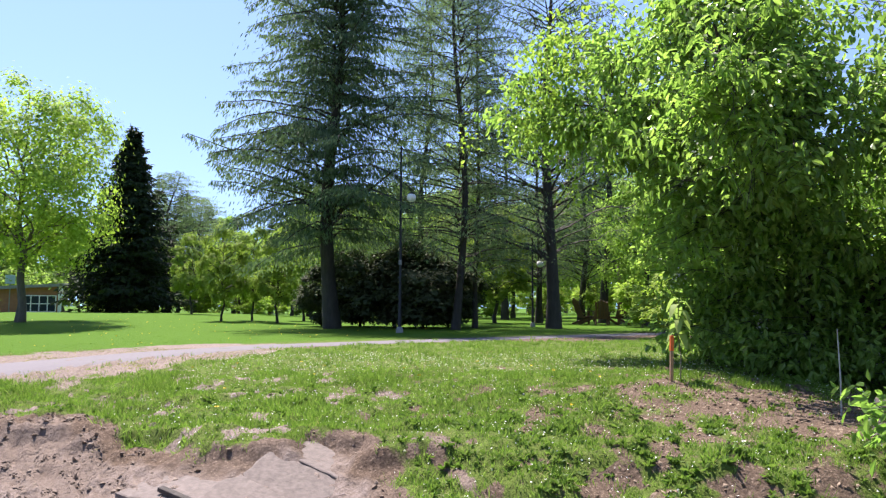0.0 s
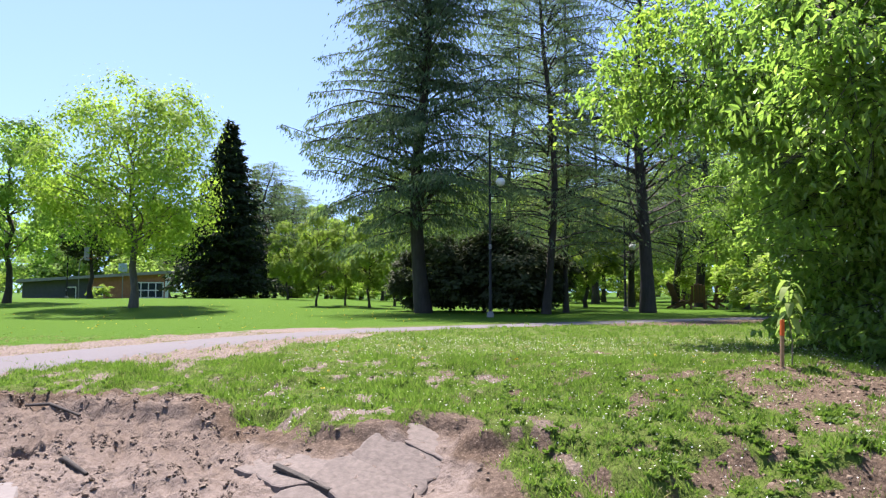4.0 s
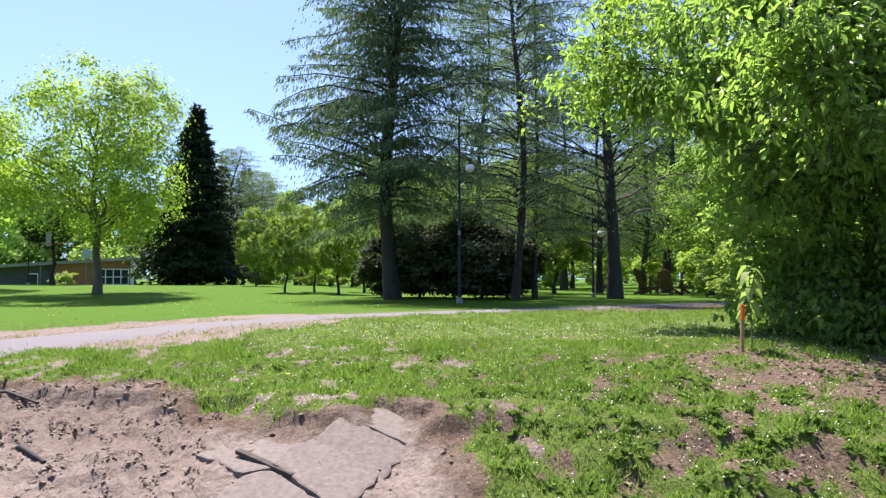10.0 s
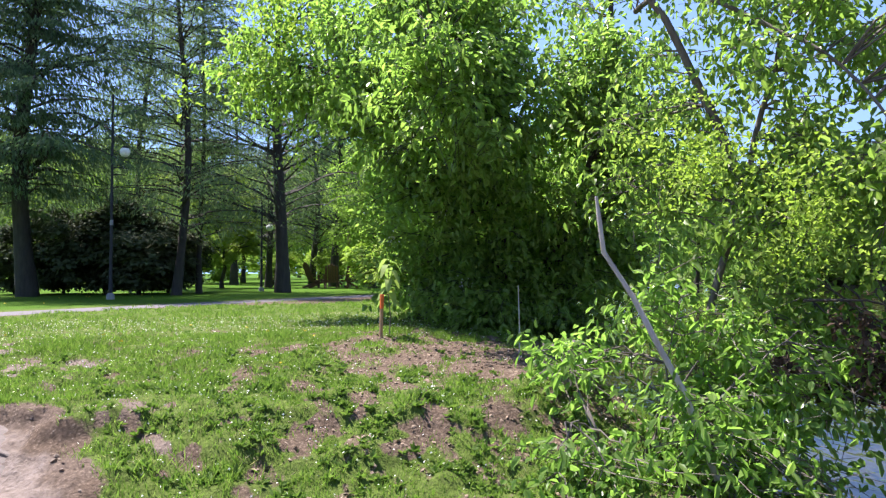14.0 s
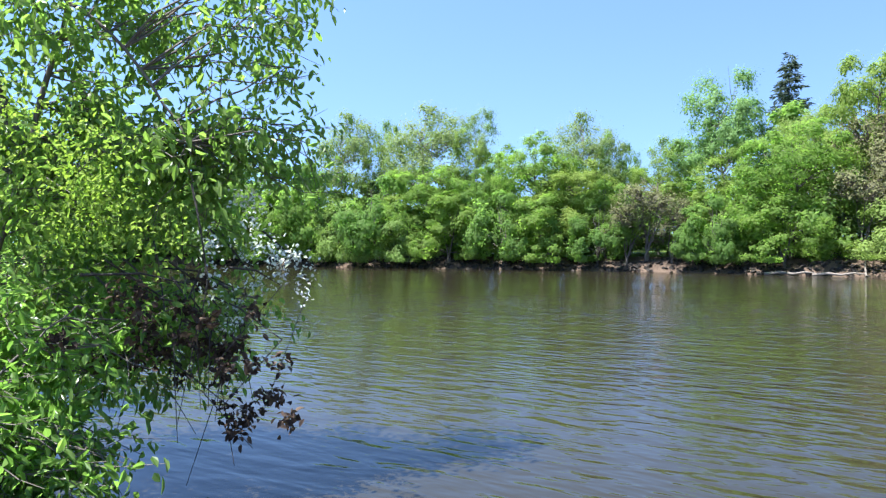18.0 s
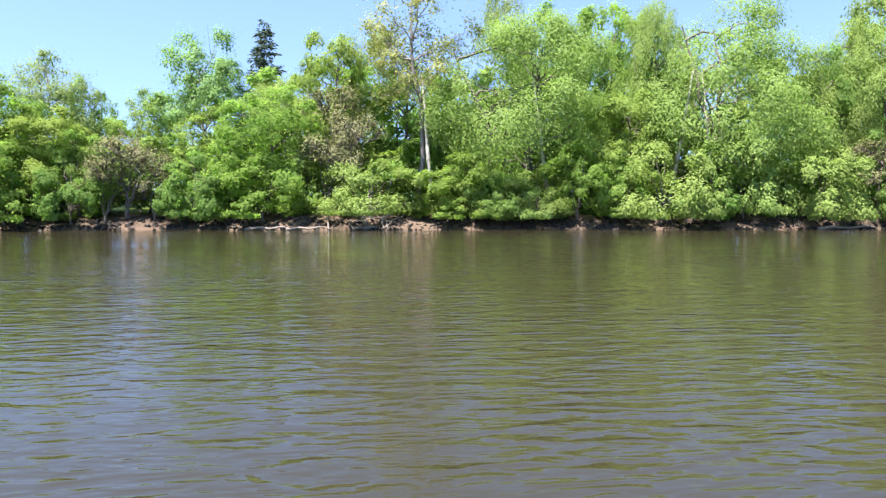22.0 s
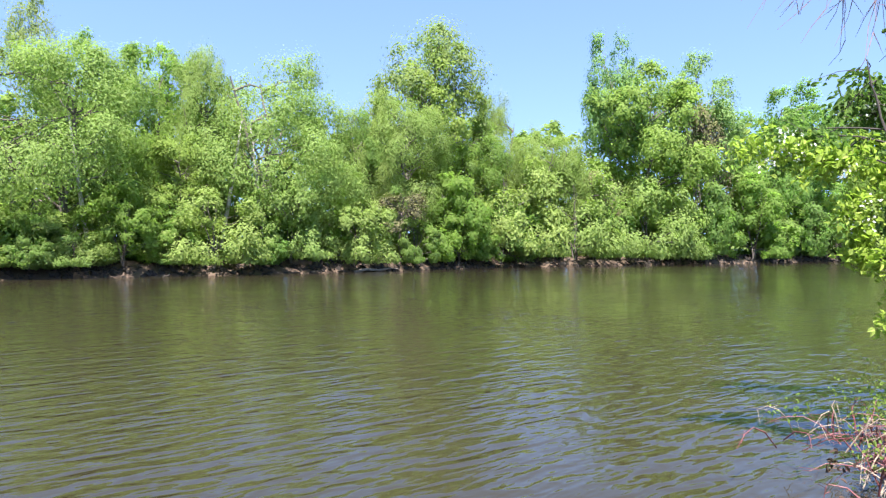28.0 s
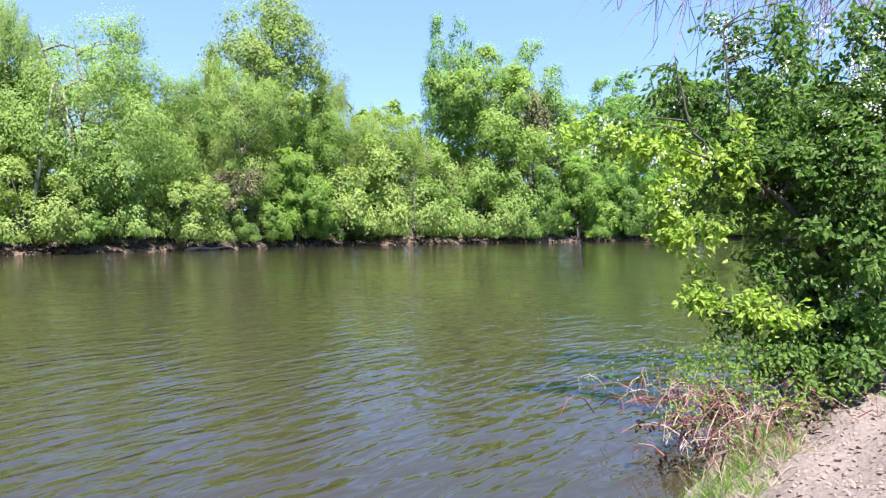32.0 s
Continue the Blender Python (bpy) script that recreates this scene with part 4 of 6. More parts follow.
FAR_DOWNSTREAM = [
    (-146.2, 7, 12.1, 2.7, "wb"), (-148.8, 6, 12.2, 3.7, "wb"), (-150.7, 11, 15.7, 4.1, "tb"), (-151.2, 10, 16.0, 4.0, "ta"), (-154.1, 7, 9.9, 3.2, "ra"), (-156.4, 10, 11.5, 2.0, "wa"),
    (-160.4, 6, 9.4, 2.9, "wb"), (-165.3, 10, 15.1, 2.2, "tc"), (-168.0, 6, 13.2, 4.4, "rc"), (-171.5, 9, 13.0, 2.9, "tc"), (-177.7, 10, 11.3, 3.4, "ra"), (-182.3, 8, 10.1, 2.9, "rb"),
    (-186.7, 9, 10.4, 3.5, "ra"), (-191.6, 8, 9.6, 3.6, "rb"), (-195.8, 8, 9.6, 3.3, "rc"),
]
SHRUBS_UPSTREAM = [
    (-54.6, 1, 2.6, 3.2, "sa"), (-61.7, 1.2, 4.1, 2.8, "sb"), (-67.5, 1.2, 5.6, 2.6, "sa"), (-70.3, 0.8, 3.4, 2.6, "sc"), (-72.7, 1.5, 5.6, 2.9, "sb"), (-75.3, 0.8, 2.5, 2.5, "sc"),
    (-78.5, 1, 3.7, 2.8, "sa"), (-83.0, 1, 4.4, 2.7, "sb"), (-86.2, 0.8, 3.4, 3.0, "sa"), (-90.3, 1, 3.6, 2.3, "sb"), (-98.8, 1, 3.1, 2.5, "sb"), (-99.0, 1, 3.8, 2.2, "sb"),
    (-103.6, 0.8, 3.1, 3.0, "sa"),
]
SHRUBS_MIDDLE = [
    (-112.0, 1.5, 3.1, 3.8, "sc"), (-118.1, 1, 2.3, 2.7, "sa"), (-120.0, 1, 3.6, 2.5, "sa"), (-121.1, 2.5, 4.7, 2.6, "sb"), (-122.2, 1, 2.5, 2.0, "sb"), (-122.4, 0.8, 1.5, 2.1, "sb"),
    (-124.4, 0.7, 1.1, 2.5, "sc"), (-125.1, 1, 2.2, 2.7, "sc"), (-128.3, 1.5, 4.1, 2.8, "sa"), (-131.5, 0.8, 1.6, 1.8, "sa"), (-134.6, 1, 4.3, 3.8, "sc"), (-137.6, 0.7, 1.6, 2.2, "sb"),
    (-140.3, 2, 5.2, 3.5, "sc"), (-145.2, 0.7, 3.7, 3.2, "sc"),
]
SHRUBS_DOWNSTREAM = [
    (-150.0, 1, 2.4, 1.8, "sb"), (-152.7, 1.5, 5.0, 2.7, "sa"), (-153.5, 1, 4.6, 2.5, "sa"), (-156.8, 0.7, 2.1, 2.5, "sb"), (-157.3, 2.5, 6.8, 4.3, "sc"), (-162.6, 1.5, 5.7, 3.7, "sc"),
    (-168.0, 1, 5.1, 3.2, "sc"), (-170.3, 0.7, 2.8, 2.3, "sc"), (-171.5, 2, 6.5, 2.6, "sb"), (-175.5, 1, 4.6, 2.5, "sa"), (-178.6, 1.5, 4.3, 2.2, "sb"), (-180.2, 1.5, 3.0, 2.5, "sb"),
    (-183.9, 1.2, 3.8, 3.3, "sc"), (-187.9, 1.2, 2.9, 3.1, "sa"), (-192.0, 1.2, 3.2, 3.2, "sb"), (-195.8, 1.2, 2.7, 3.0, "sc"),
]
HALF_BARE = [
    (-92.5, 0.8, 3.0, 1.8, "br"), (-94.0, 1.2, 4.5, 2.5, "br"), (-95.8, 1, 3.4, 1.7, "br"), (-108.4, 3, 4.9, 2.3, "br"), (-108.9, 6, 8.7, 2.5, "br"), (-110.8, 4, 6.9, 2.2, "br"),
    (-148.9, 1.2, 4.1, 2.2, "br"), (-164.4, 4, 5.6, 1.5, "br"), (-171.9, 7, 10.2, 1.8, "br"), (-179.4, 0.8, 1.7, 1.6, "br"),
]
used = set()


def put(kind, m, group):
    root = ARCH[kind][0]
    if kind in used:
        return again(root, m, group=group)
    used.add(kind)
    root["group"] = group
    return place(root, m)


def bank(rows, group):
    for az, back, el, half, kind in rows:
        put(kind, far_at(az, back, el, half, ARCH[kind][1], ARCH[kind][2], rr.uniform(0, 360)), group)


rr = random.Random(4)
for rows in (FAR_UPSTREAM, FAR_MIDDLE, FAR_DOWNSTREAM):
    bank(rows, "trees on the far bank")
for rows in (SHRUBS_UPSTREAM, SHRUBS_MIDDLE, SHRUBS_DOWNSTREAM):
    bank(rows, "shrubs on the far bank")
bank(HALF_BARE, "half-bare bushes on the far bank")
place(sparse, far_at(-115.8, 4, 19.5, 4.3, 21, 4.6, 40))
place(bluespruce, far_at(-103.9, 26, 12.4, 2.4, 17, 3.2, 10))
# the banks out of sight, upstream and downstream
bank([(az, 6, 9.0, 4.0, "rb" if az % 2 else "ra") for az in (-46, -53, -59)] + [(az, 8, 10.5, 3.6, "ra" if az % 2 else "rb") for az in range(-191, -212, -5)], "trees on the far bank")
bank([(az, 1, 4.0, 2.6, "sa" if az % 2 else "sb") for az in (-50, -55, -60, -65)] + [(az, 1.2, 4.5, 2.8, "sb" if az % 2 else "sa") for az in range(-188, -212, -5)], "shrubs on the far bank")

# second row, closing the gaps behind the bank
az = -52.0
while az > -206:
    kind = rr.choice(["ba", "bb"])
    put(kind, far_at(az, rr.uniform(15, 24), rr.uniform(4.6, 6.4) if az > -104 else rr.uniform(8.2, 10.0), 3.3, 12, 4.6, rr.uniform(0, 360)), "trees behind the far bank")
    az -= 3.1
az = -52.0
while az > -206:
    kind = rr.choice(["ba", "bb"])
    put(kind, far_at(az, rr.uniform(6, 10), rr.uniform(3.6, 5.0), 2.6, 12, 4.6, rr.uniform(0, 360)), "undergrowth trees behind the far bank")
    az -= 2.9
# woods beyond the park
for k in range(36):
    sc = 1.05 + 0.13 * ((k * 7) % 3)
    again(back_a if k % 3 else back_b, at(52 - 2.9 * k, 104 + 9 * ((k * 5) % 4), 0, 31 * k, (sc * 1.3, sc * 1.3, sc)), "distant park tree in fresh green", "distant park trees")
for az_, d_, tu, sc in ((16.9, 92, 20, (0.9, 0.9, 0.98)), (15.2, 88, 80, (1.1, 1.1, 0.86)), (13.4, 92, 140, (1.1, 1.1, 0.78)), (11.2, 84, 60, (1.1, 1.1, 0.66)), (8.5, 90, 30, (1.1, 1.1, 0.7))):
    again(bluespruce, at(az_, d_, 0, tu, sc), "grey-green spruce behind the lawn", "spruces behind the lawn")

bush = broadleaf("bush", "low leafy bush closing the woods' edge", "shrub", LEAF["green"], BARK_DARK, 3.4, 3.2, 0.0, 52, clumps=34, per=46, size=0.32, spread=0.8, trunk_r=0.05, multi=3)
for k in range(74):
    m = far_at(-50 - 2.1 * k, 3.2 + 2.4 * (k % 3), 1.9 + 0.4 * (k % 4), 2.4, 3.4, 3.2, 77 * k)
    if k == 0:
        place(bush, m)
    else:
        again(bush, m, "", "bushes under the far trees")
for k in range(48):
    again(bush, at(52 - 2.2 * k, 96 + 6 * (k % 3), 0, 67 * k, (1.2, 1.2, 1.5)), "low leafy bush at the park's far edge", "bushes at the park's edge")


# ---- trees on the near bank ----
def bower(name, label, category, root_at, stems, lobes, leaf, bark, seed, per=170, size=0.09, spread=0.34, hang=0.5, width=0.55):
    """A tree close by: given stems (each a list of points with its radii), and leafy lobes as (centre, radii, clumps)."""
    rng = np.random.RandomState(seed)
    root = thing(name, Matrix.Translation(root_at), label, category)
    o = np.array(root_at)
    lines = []
    for pts, r0, r1 in stems:
        p = np.array(pts, float)
        t = np.linspace(0, len(p) - 1, 4 * len(p))
        q = np.stack([np.interp(t, np.arange(len(p)), p[:, i]) for i in range(3)], 1)
        for _ in range(3):
            q[1:-1] = (q[:-2] + 2 * q[1:-1] + q[2:]) / 4
        q[1:-1] += rng.normal(scale=0.012, size=(len(q) - 2, 3))
        v, f = tube(q - o, r0 + (r1 - r0) * np.linspace(0, 1, len(q)) ** 0.8, 9)
        part_np("stem", v, f, bark, root, smooth=True)
        lines.append(q)
    allp = np.concatenate(lines)
    C = []
    for (c, r, k) in lobes:
        d = rng.normal(size=(k, 3))
        d /= np.linalg.norm(d, axis=1)[:, None]
        C.append(np.array(c) + d * np.array(r) * (rng.uniform(0.25, 1.0, k) ** 0.45)[:, None])
    C = np.concatenate(C)
    C[:, 2] = np.maximum(C[:, 2], 0.15)
    twigs, P, W, O = [], [], [], []
    for c in C:
        j = np.argmin(np.linalg.norm(allp - c, axis=1) + 0.6 * np.maximum(0, allp[:, 2] - c[2]))
        a = allp[j]
        n = 6
        t = np.linspace(0, 1, n)[:, None]
        far = c + (c - a) / (np.linalg.norm(c - a) + 1e-6) * 0.25 + np.array([0, 0, -0.12])
        q = a * (1 - t) + far * t
        ln = np.linalg.norm(far - a)
        q[1:-1] += rng.normal(scale=0.035 * ln, size=(n - 2, 3))
        q[:, 2] += 0.1 * ln * np.sin(t[:, 0] * math.pi)
        twigs.append(tube(q - o, 0.003 + 0.006 * ln ** 0.7 * (1 - np.linspace(0, 1, n)), 4))
        k = rng.randint(3, 6)
        for b in range(k):
            s = rng.uniform(0.55, 1)
            st = q[min(n - 1, int(s * (n - 1)))]
            e = st + rng.normal(size=3) * np.array([1, 1, 0.6]) * spread * 1.1 + np.array([0, 0, -0.08])
            twigs.append(tube(np.stack([st, (st + e) / 2 + rng.normal(size=3) * 0.03, e]) - o, np.array([0.006, 0.004, 0.002]), 3))
            m = per // k
            u = rng.uniform(0.1, 1.05, m)[:, None]
            pp = st + (e - st) * u + rng.normal(size=(m, 3)) * spread * 0.24
            P.append(pp)
            O.append((pp - c) / spread * 0.5 + np.array([0, 0, 0.42]))
            W.append(rng.normal(size=(m, 3)) + (e - st) / (np.linalg.norm(e - st) + 1e-6) * 0.8 + np.array([0, 0, -hang]))
    v, f = join(twigs)
    part_np("twig", v, f, bark, root)
    P, W = np.concatenate(P), np.concatenate(W)
    O = np.concatenate(O)
    O = O / (np.linalg.norm(O, axis=1)[:, None] + 1e-9) + rng.normal(scale=0.55, size=O.shape)
    v, f = ovate(P - o, W, size, size * width, rng, O)
    part_np("crown", v, f, leaf, root)
    return root, C


def clusters(name, root, spots, leaf, rng, per, size, spread, label):
    """Blossom, debris and the like, sitting on a tree's twigs."""
    o = np.array(root.matrix_world.translation)
    n = len(spots) * per
    p = np.repeat(np.array(spots), per, 0) + rng.normal(size=(n, 3)) * spread
    v, f = ovate(p - o, rng.normal(size=(n, 3)) + np.array([0, 0, -0.6]), size, size * 0.6, rng, rng.normal(scale=0.6, size=(n, 3)) + np.array([0, 0, 0.6]))
    return tagged(part_np(name, v, f, leaf, root), label, kind="stuff")


rng3 = np.random.RandomState(77)
cherry, cc = bower(
    "bird_cherry_tree", "large leafy bird cherry on the river bank", "tree", (6.67, 10.62, 1.07),
    [([(6.67, 10.62, 0.96), (6.55, 10.40, 2.65), (5.99, 10.06, 4.46), (5.20, 9.94, 6.72)], 0.17, 0.04),
     ([(6.89, 10.73, 0.96), (7.57, 10.17, 2.65), (7.80, 9.27, 4.46), (7.46, 8.59, 6.72)], 0.14, 0.04),
     ([(6.44, 10.85, 0.96), (6.10, 11.98, 3.10), (6.33, 13.11, 6.04)], 0.13, 0.04),
     ([(6.55, 10.4, 3.10), (5.4, 11.3, 4.9), (4.0, 12.4, 5.9), (2.9, 12.9, 6.1)], 0.05, 0.012),
     ([(5.99, 10.06, 4.46), (4.75, 9.04, 5.25), (4.07, 8.14, 5.70)], 0.06, 0.015)],
    [((6.7, 11.5, 5.9), (2.5, 2.3, 2.0), 46), ((3.1, 12.8, 5.9), (0.9, 0.9, 1.1), 18), ((4.2, 12.9, 7.5), (1.6, 0.9, 0.85), 8), ((5.1, 12.1, 6.6), (1.1, 0.8, 1.0), 10), ((5.3, 10.0, 6.6), (1.0, 0.7, 0.9), 26), ((4.1, 12.7, 5.6), (0.6, 0.6, 0.5), 10), ((4.9, 9.4, 4.2), (0.9, 0.9, 0.8), 28), ((4.3, 8.2, 4.7), (0.7, 0.35, 0.6), 15), ((4.8, 8.0, 3.9), (0.6, 0.35, 0.5), 9), ((5.3, 8.7, 5.7), (0.9, 0.4, 0.7), 18), ((5.6, 8.4, 4.6), (0.6, 0.35, 0.7), 14), ((4.6, 9.4, 6.6), (1.0, 0.6, 0.6), 18),
     ((5.7, 11.2, 2.0), (0.9, 0.9, 0.7), 24), ((7.23, 12.0, 2.88), (2.2, 1.5, 1.7), 64), ((7.80, 9.04, 4.57), (1.5, 1.3, 1.5), 44), ((9.27, 11.75, 3.33), (1.8, 1.8, 2.2), 40), ((8.3, 9.4, 2.9), (1.0, 1.0, 1.2), 34), ((7.4, 10.0, 2.6), (0.9, 0.7, 1.2), 40), ((7.3, 8.9, 5.2), (1.0, 0.8, 0.9), 30), ((7.3, 9.3, 1.5), (0.9, 0.6, 0.5), 24),
     ((4.9, 10.6, 3.0), (0.9, 0.9, 1.1), 32), ((4.7, 10.5, 4.7), (0.9, 0.9, 1.0), 24), ((4.4, 10.6, 6.2), (1.0, 0.8, 1.0), 16), ((4.2, 11.2, 5.2), (0.7, 0.7, 0.8), 20), ((6.2, 9.9, 3.3), (1.0, 0.8, 1.1), 44), ((5.6, 10.2, 1.7), (0.7, 0.6, 0.5), 20), ((6.4, 9.6, 1.5), (0.8, 0.6, 0.5), 24)],
    LEAF["bird_cherry"], BARK_DARK, 41, per=84, size=0.135, spread=0.42, hang=1.3, width=0.5)
clusters("young_foliage", cherry, [(3.35 + a, 12.5 + b, 6.0 + c) for a, b, c in rng3.normal(scale=(0.8, 0.45, 0.85), size=(34, 3))], LEAF["maple"], rng3, 40, 0.1, 0.2, "young yellow-green leaves")
clusters("blossom", cherry, [c for i, c in enumerate(cc) if i % 19 == 0], LEAF["petal"], rng3, 26, 0.04, 0.07, "small white blossoms")

overhang, oc = bower(
    "bird_cherry_tree", "leaning bird cherry with a bent pale limb over the water", "tree", (5.5, 5.4, 0.5),
    [([(5.5, 5.4, 0.3), (5.9, 5.3, 1.6), (6.2, 5.0, 3.0), (6.3, 4.6, 4.6), (6.5, 4.2, 6.0)], 0.055, 0.015),
     ([(5.7, 5.3, 0.4), (6.5, 4.6, 1.3), (7.2, 3.9, 1.9), (7.6, 3.3, 1.6)], 0.06, 0.012),
     ([(6.2, 5.0, 3.0), (5.5, 5.2, 4.6), (4.6, 5.7, 6.0)], 0.06, 0.02), ([(6.2, 6.6, 5.4), (5.6, 5.4, 5.2), (5.75, 4.5, 4.6), (6.0, 3.7, 3.9), (6.05, 3.2, 3.1)], 0.035, 0.01)],
    [((6.5, 4.9, 4.6), (1.1, 1.1, 1.2), 30), ((6.5, 4.5, 2.9), (0.9, 0.9, 0.8), 42), ((6.7, 3.6, 1.5), (0.6, 0.5, 0.5), 14), ((7.1, 3.7, 3.7), (0.7, 0.6, 1.4), 12), ((5.9, 6.2, 3.6), (0.6, 0.6, 1.0), 18), ((5.9, 5.9, 6.0), (1.1, 0.9, 0.7), 18),
     ((6.3, 4.8, 1.6), (0.9, 0.7, 0.6), 24), ((7.0, 4.8, 1.4), (1.0, 0.8, 0.7), 14), ((7.15, 2.75, 4.7), (0.45, 0.35, 0.9), 18), ((6.9, 2.7, 3.0), (0.35, 0.3, 0.5), 9), ((6.2, 3.4, 2.9), (0.5, 0.5, 0.5), 16), ((5.9, 4.1, 4.4), (0.5, 0.5, 0.5), 12)],
    LEAF["bird_cherry"], BARK, 42, per=66, size=0.115, spread=0.34, hang=1.3, width=0.45)
clusters("blossom", overhang, [(6.55 + a, 2.75 + b, 2.05 + c) for a, b, c in rng3.normal(scale=(0.28, 0.25, 0.33), size=(26, 3))], LEAF["petal"], rng3, 30, 0.04, 0.06, "drooping white blossom clusters")
clusters("young_foliage", overhang, [(5.3 + a, 3.5 + b, 2.75 + c) for a, b, c in rng3.normal(scale=(0.28, 0.25, 0.3), size=(16, 3))] + [(4.75 + a, 4.2 + b, 3.3 + c) for a, b, c in rng3.normal(scale=(0.25, 0.2, 0.4), size=(14, 3))], LEAF["maple"], rng3, 70, 0.05, 0.15, "yellowish young leaves and catkins")
wisps = []
for k in range(34):
    u = rng3.uniform(0, 1)
    wisps.append(np.array((5.75, 3.35, 1.75)) * (1 - u) + np.array((6.25, 2.6, 0.85)) * u + rng3.normal(scale=(0.28, 0.28, 0.24)))
clusters("flood_debris", overhang, wisps, LEAF["dry"], rng3, 30, 0.075, 0.05, "brown dry leaves caught on low twigs")
hang_tw = []
for k in range(18):
    st = np.array((6.2, 3.5, 2.0)) + rng3.normal(scale=(0.35, 0.35, 0.25))
    en = np.array((6.1, 2.95, 0.75)) + rng3.normal(scale=(0.22, 0.22, 0.3))
    en[2] = max(en[2], 0.08)
    md = (st + en) / 2 + (0.12, -0.2, 0.15) + rng3.normal(scale=0.26, size=3)
    hang_tw.append(tube(np.stack([st, (st + md) / 2 + (0, 0, 0.06), md, (md + en) / 2, en]) - np.array((5.5, 5.4, 0.5)), [0.011, 0.009, 0.007, 0.005, 0.003], 4))
part_np("hanging_twig", *join(hang_tw), BARK_DARK, overhang, "dark bare twigs hanging to the water")
part_np("limb", *(lambda v, q: (v - np.array((5.5, 5.4, 0.5)), q))(*tube([(3.86, 4.43, 2.79), (3.87, 4.41, 2.61), (3.88, 4.37, 2.34), (4.04, 4.21, 1.98), (4.12, 4.03, 1.62), (4.31, 3.96, 1.26), (4.33, 3.8, 0.9), (4.44, 3.76, 0.63)], [0.012, 0.019, 0.021, 0.022, 0.024, 0.025, 0.026, 0.028], 9)), BARK_PALE, overhang, "bent pale grey limb", True)

sucker, sc_ = bower(
    "bank_shrub", "leafy green shrub at the foot of the bank", "shrub", (4.3, 4.3, 0.6),
    [([(4.2, 4.4, 0.4), (4.3, 4.2, 1.0), (4.4, 3.9, 1.5)], 0.02, 0.006), ([(4.3, 4.4, 0.4), (4.9, 4.1, 1.2), (5.4, 3.8, 1.7)], 0.02, 0.006), ([(4.1, 4.5, 0.5), (3.7, 4.3, 1.0), (3.3, 4.1, 1.1)], 0.016, 0.005), ([(4.4, 4.5, 0.5), (4.7, 4.6, 1.2), (4.9, 4.6, 1.9)], 0.016, 0.005)],
    [((4.4, 4.0, 0.95), (0.5, 0.4, 0.35), 20), ((4.9, 3.6, 0.6), (0.7, 0.4, 0.35), 22), ((3.6, 4.1, 0.8), (0.45, 0.3, 0.2), 10), ((5.2, 4.2, 1.3), (0.6, 0.4, 0.5), 18), ((4.9, 4.7, 1.9), (0.4, 0.3, 0.5), 10), ((5.6, 3.6, 1.2), (0.5, 0.4, 0.4), 14), ((4.15, 5.1, 1.4), (0.35, 0.25, 0.22), 9)],
    LEAF["bird_cherry"], BARK, 43, per=50, size=0.115, spread=0.3, hang=1.0, width=0.42)

apple, ac = bower(
    "apple_tree", "blossoming apple tree leaning over the river", "tree", (-2.5, -10.0, 0.6),
    [([(-2.5, -10.0, 0.4), (-2.1, -9.7, 1.6), (-1.5, -9.3, 2.4), (-1.0, -8.95, 2.75), (-0.3, -8.6, 3.0)], 0.07, 0.008), ([(-2.5, -10.0, 0.5), (-2.6, -9.7, 2.2), (-2.4, -9.4, 4.2)], 0.1, 0.02), ([(-2.2, -9.8, 1.0), (-1.5, -9.2, 1.3), (-0.7, -8.8, 1.3)], 0.05, 0.01),
     ([(-1.2, -9.2, 2.5), (-0.85, -9.2, 3.3), (-0.75, -9.25, 4.4)], 0.03, 0.006), ([(-0.7, -8.9, 2.7), (-0.35, -9.0, 3.4), (-0.24, -9.05, 4.05)], 0.025, 0.005)],
    [((-0.34, -9.36, 3.85), (0.22, 0.22, 0.4), 6), ((-0.56, -9.44, 3.43), (0.28, 0.28, 0.32), 7), ((-0.92, -9.71, 4.16), (0.16, 0.16, 0.45), 4), ((-1.4, -9.43, 4.07), (0.2, 0.2, 0.65), 11), ((-1.23, -9.67, 2.95), (0.6, 0.6, 0.5), 30), ((-1.8, -9.56, 2.67), (0.75, 0.75, 0.6), 37), ((-2.33, -9.42, 2.84), (0.75, 0.75, 0.9), 40), ((-2.44, -9.6, 3.98), (0.6, 0.6, 0.7), 24), ((-1.96, -9.73, 3.58), (0.45, 0.45, 0.4), 14), ((-1.6, -9.4, 1.78), (0.5, 0.5, 0.25), 14), ((-2.1, -9.38, 1.48), (0.55, 0.55, 0.35), 17), ((-1.03, -9.09, 1.21), (0.28, 0.28, 0.14), 5), ((0.48, -9.06, 3.22), (0.3, 0.3, 0.1), 3), ((-0.9, -9.0, 3.02), (0.15, 0.15, 0.15), 3), ((-2.0, -9.2, 1.01), (0.45, 0.45, 0.25), 12), ((-1.57, -8.99, 0.88), (0.35, 0.35, 0.2), 9), ((-2.27, -9.02, 1.05), (0.4, 0.4, 0.3), 10), ((-1.22, -8.86, 0.95), (0.25, 0.25, 0.15), 5), ((-2.13, -9.27, 2.04), (0.5, 0.5, 0.3), 13)],
    LEAF["apple"], BARK_DARK, 44, per=96, size=0.085, spread=0.22, hang=0.6)


def spray(a, b, n, loose):
    """Spots strewn along a twig from a to b."""
    t = rng3.uniform(0, 1, (n, 1))
    return list(np.array(a) * (1 - t) + np.array(b) * t + rng3.normal(scale=loose, size=(n, 3)))


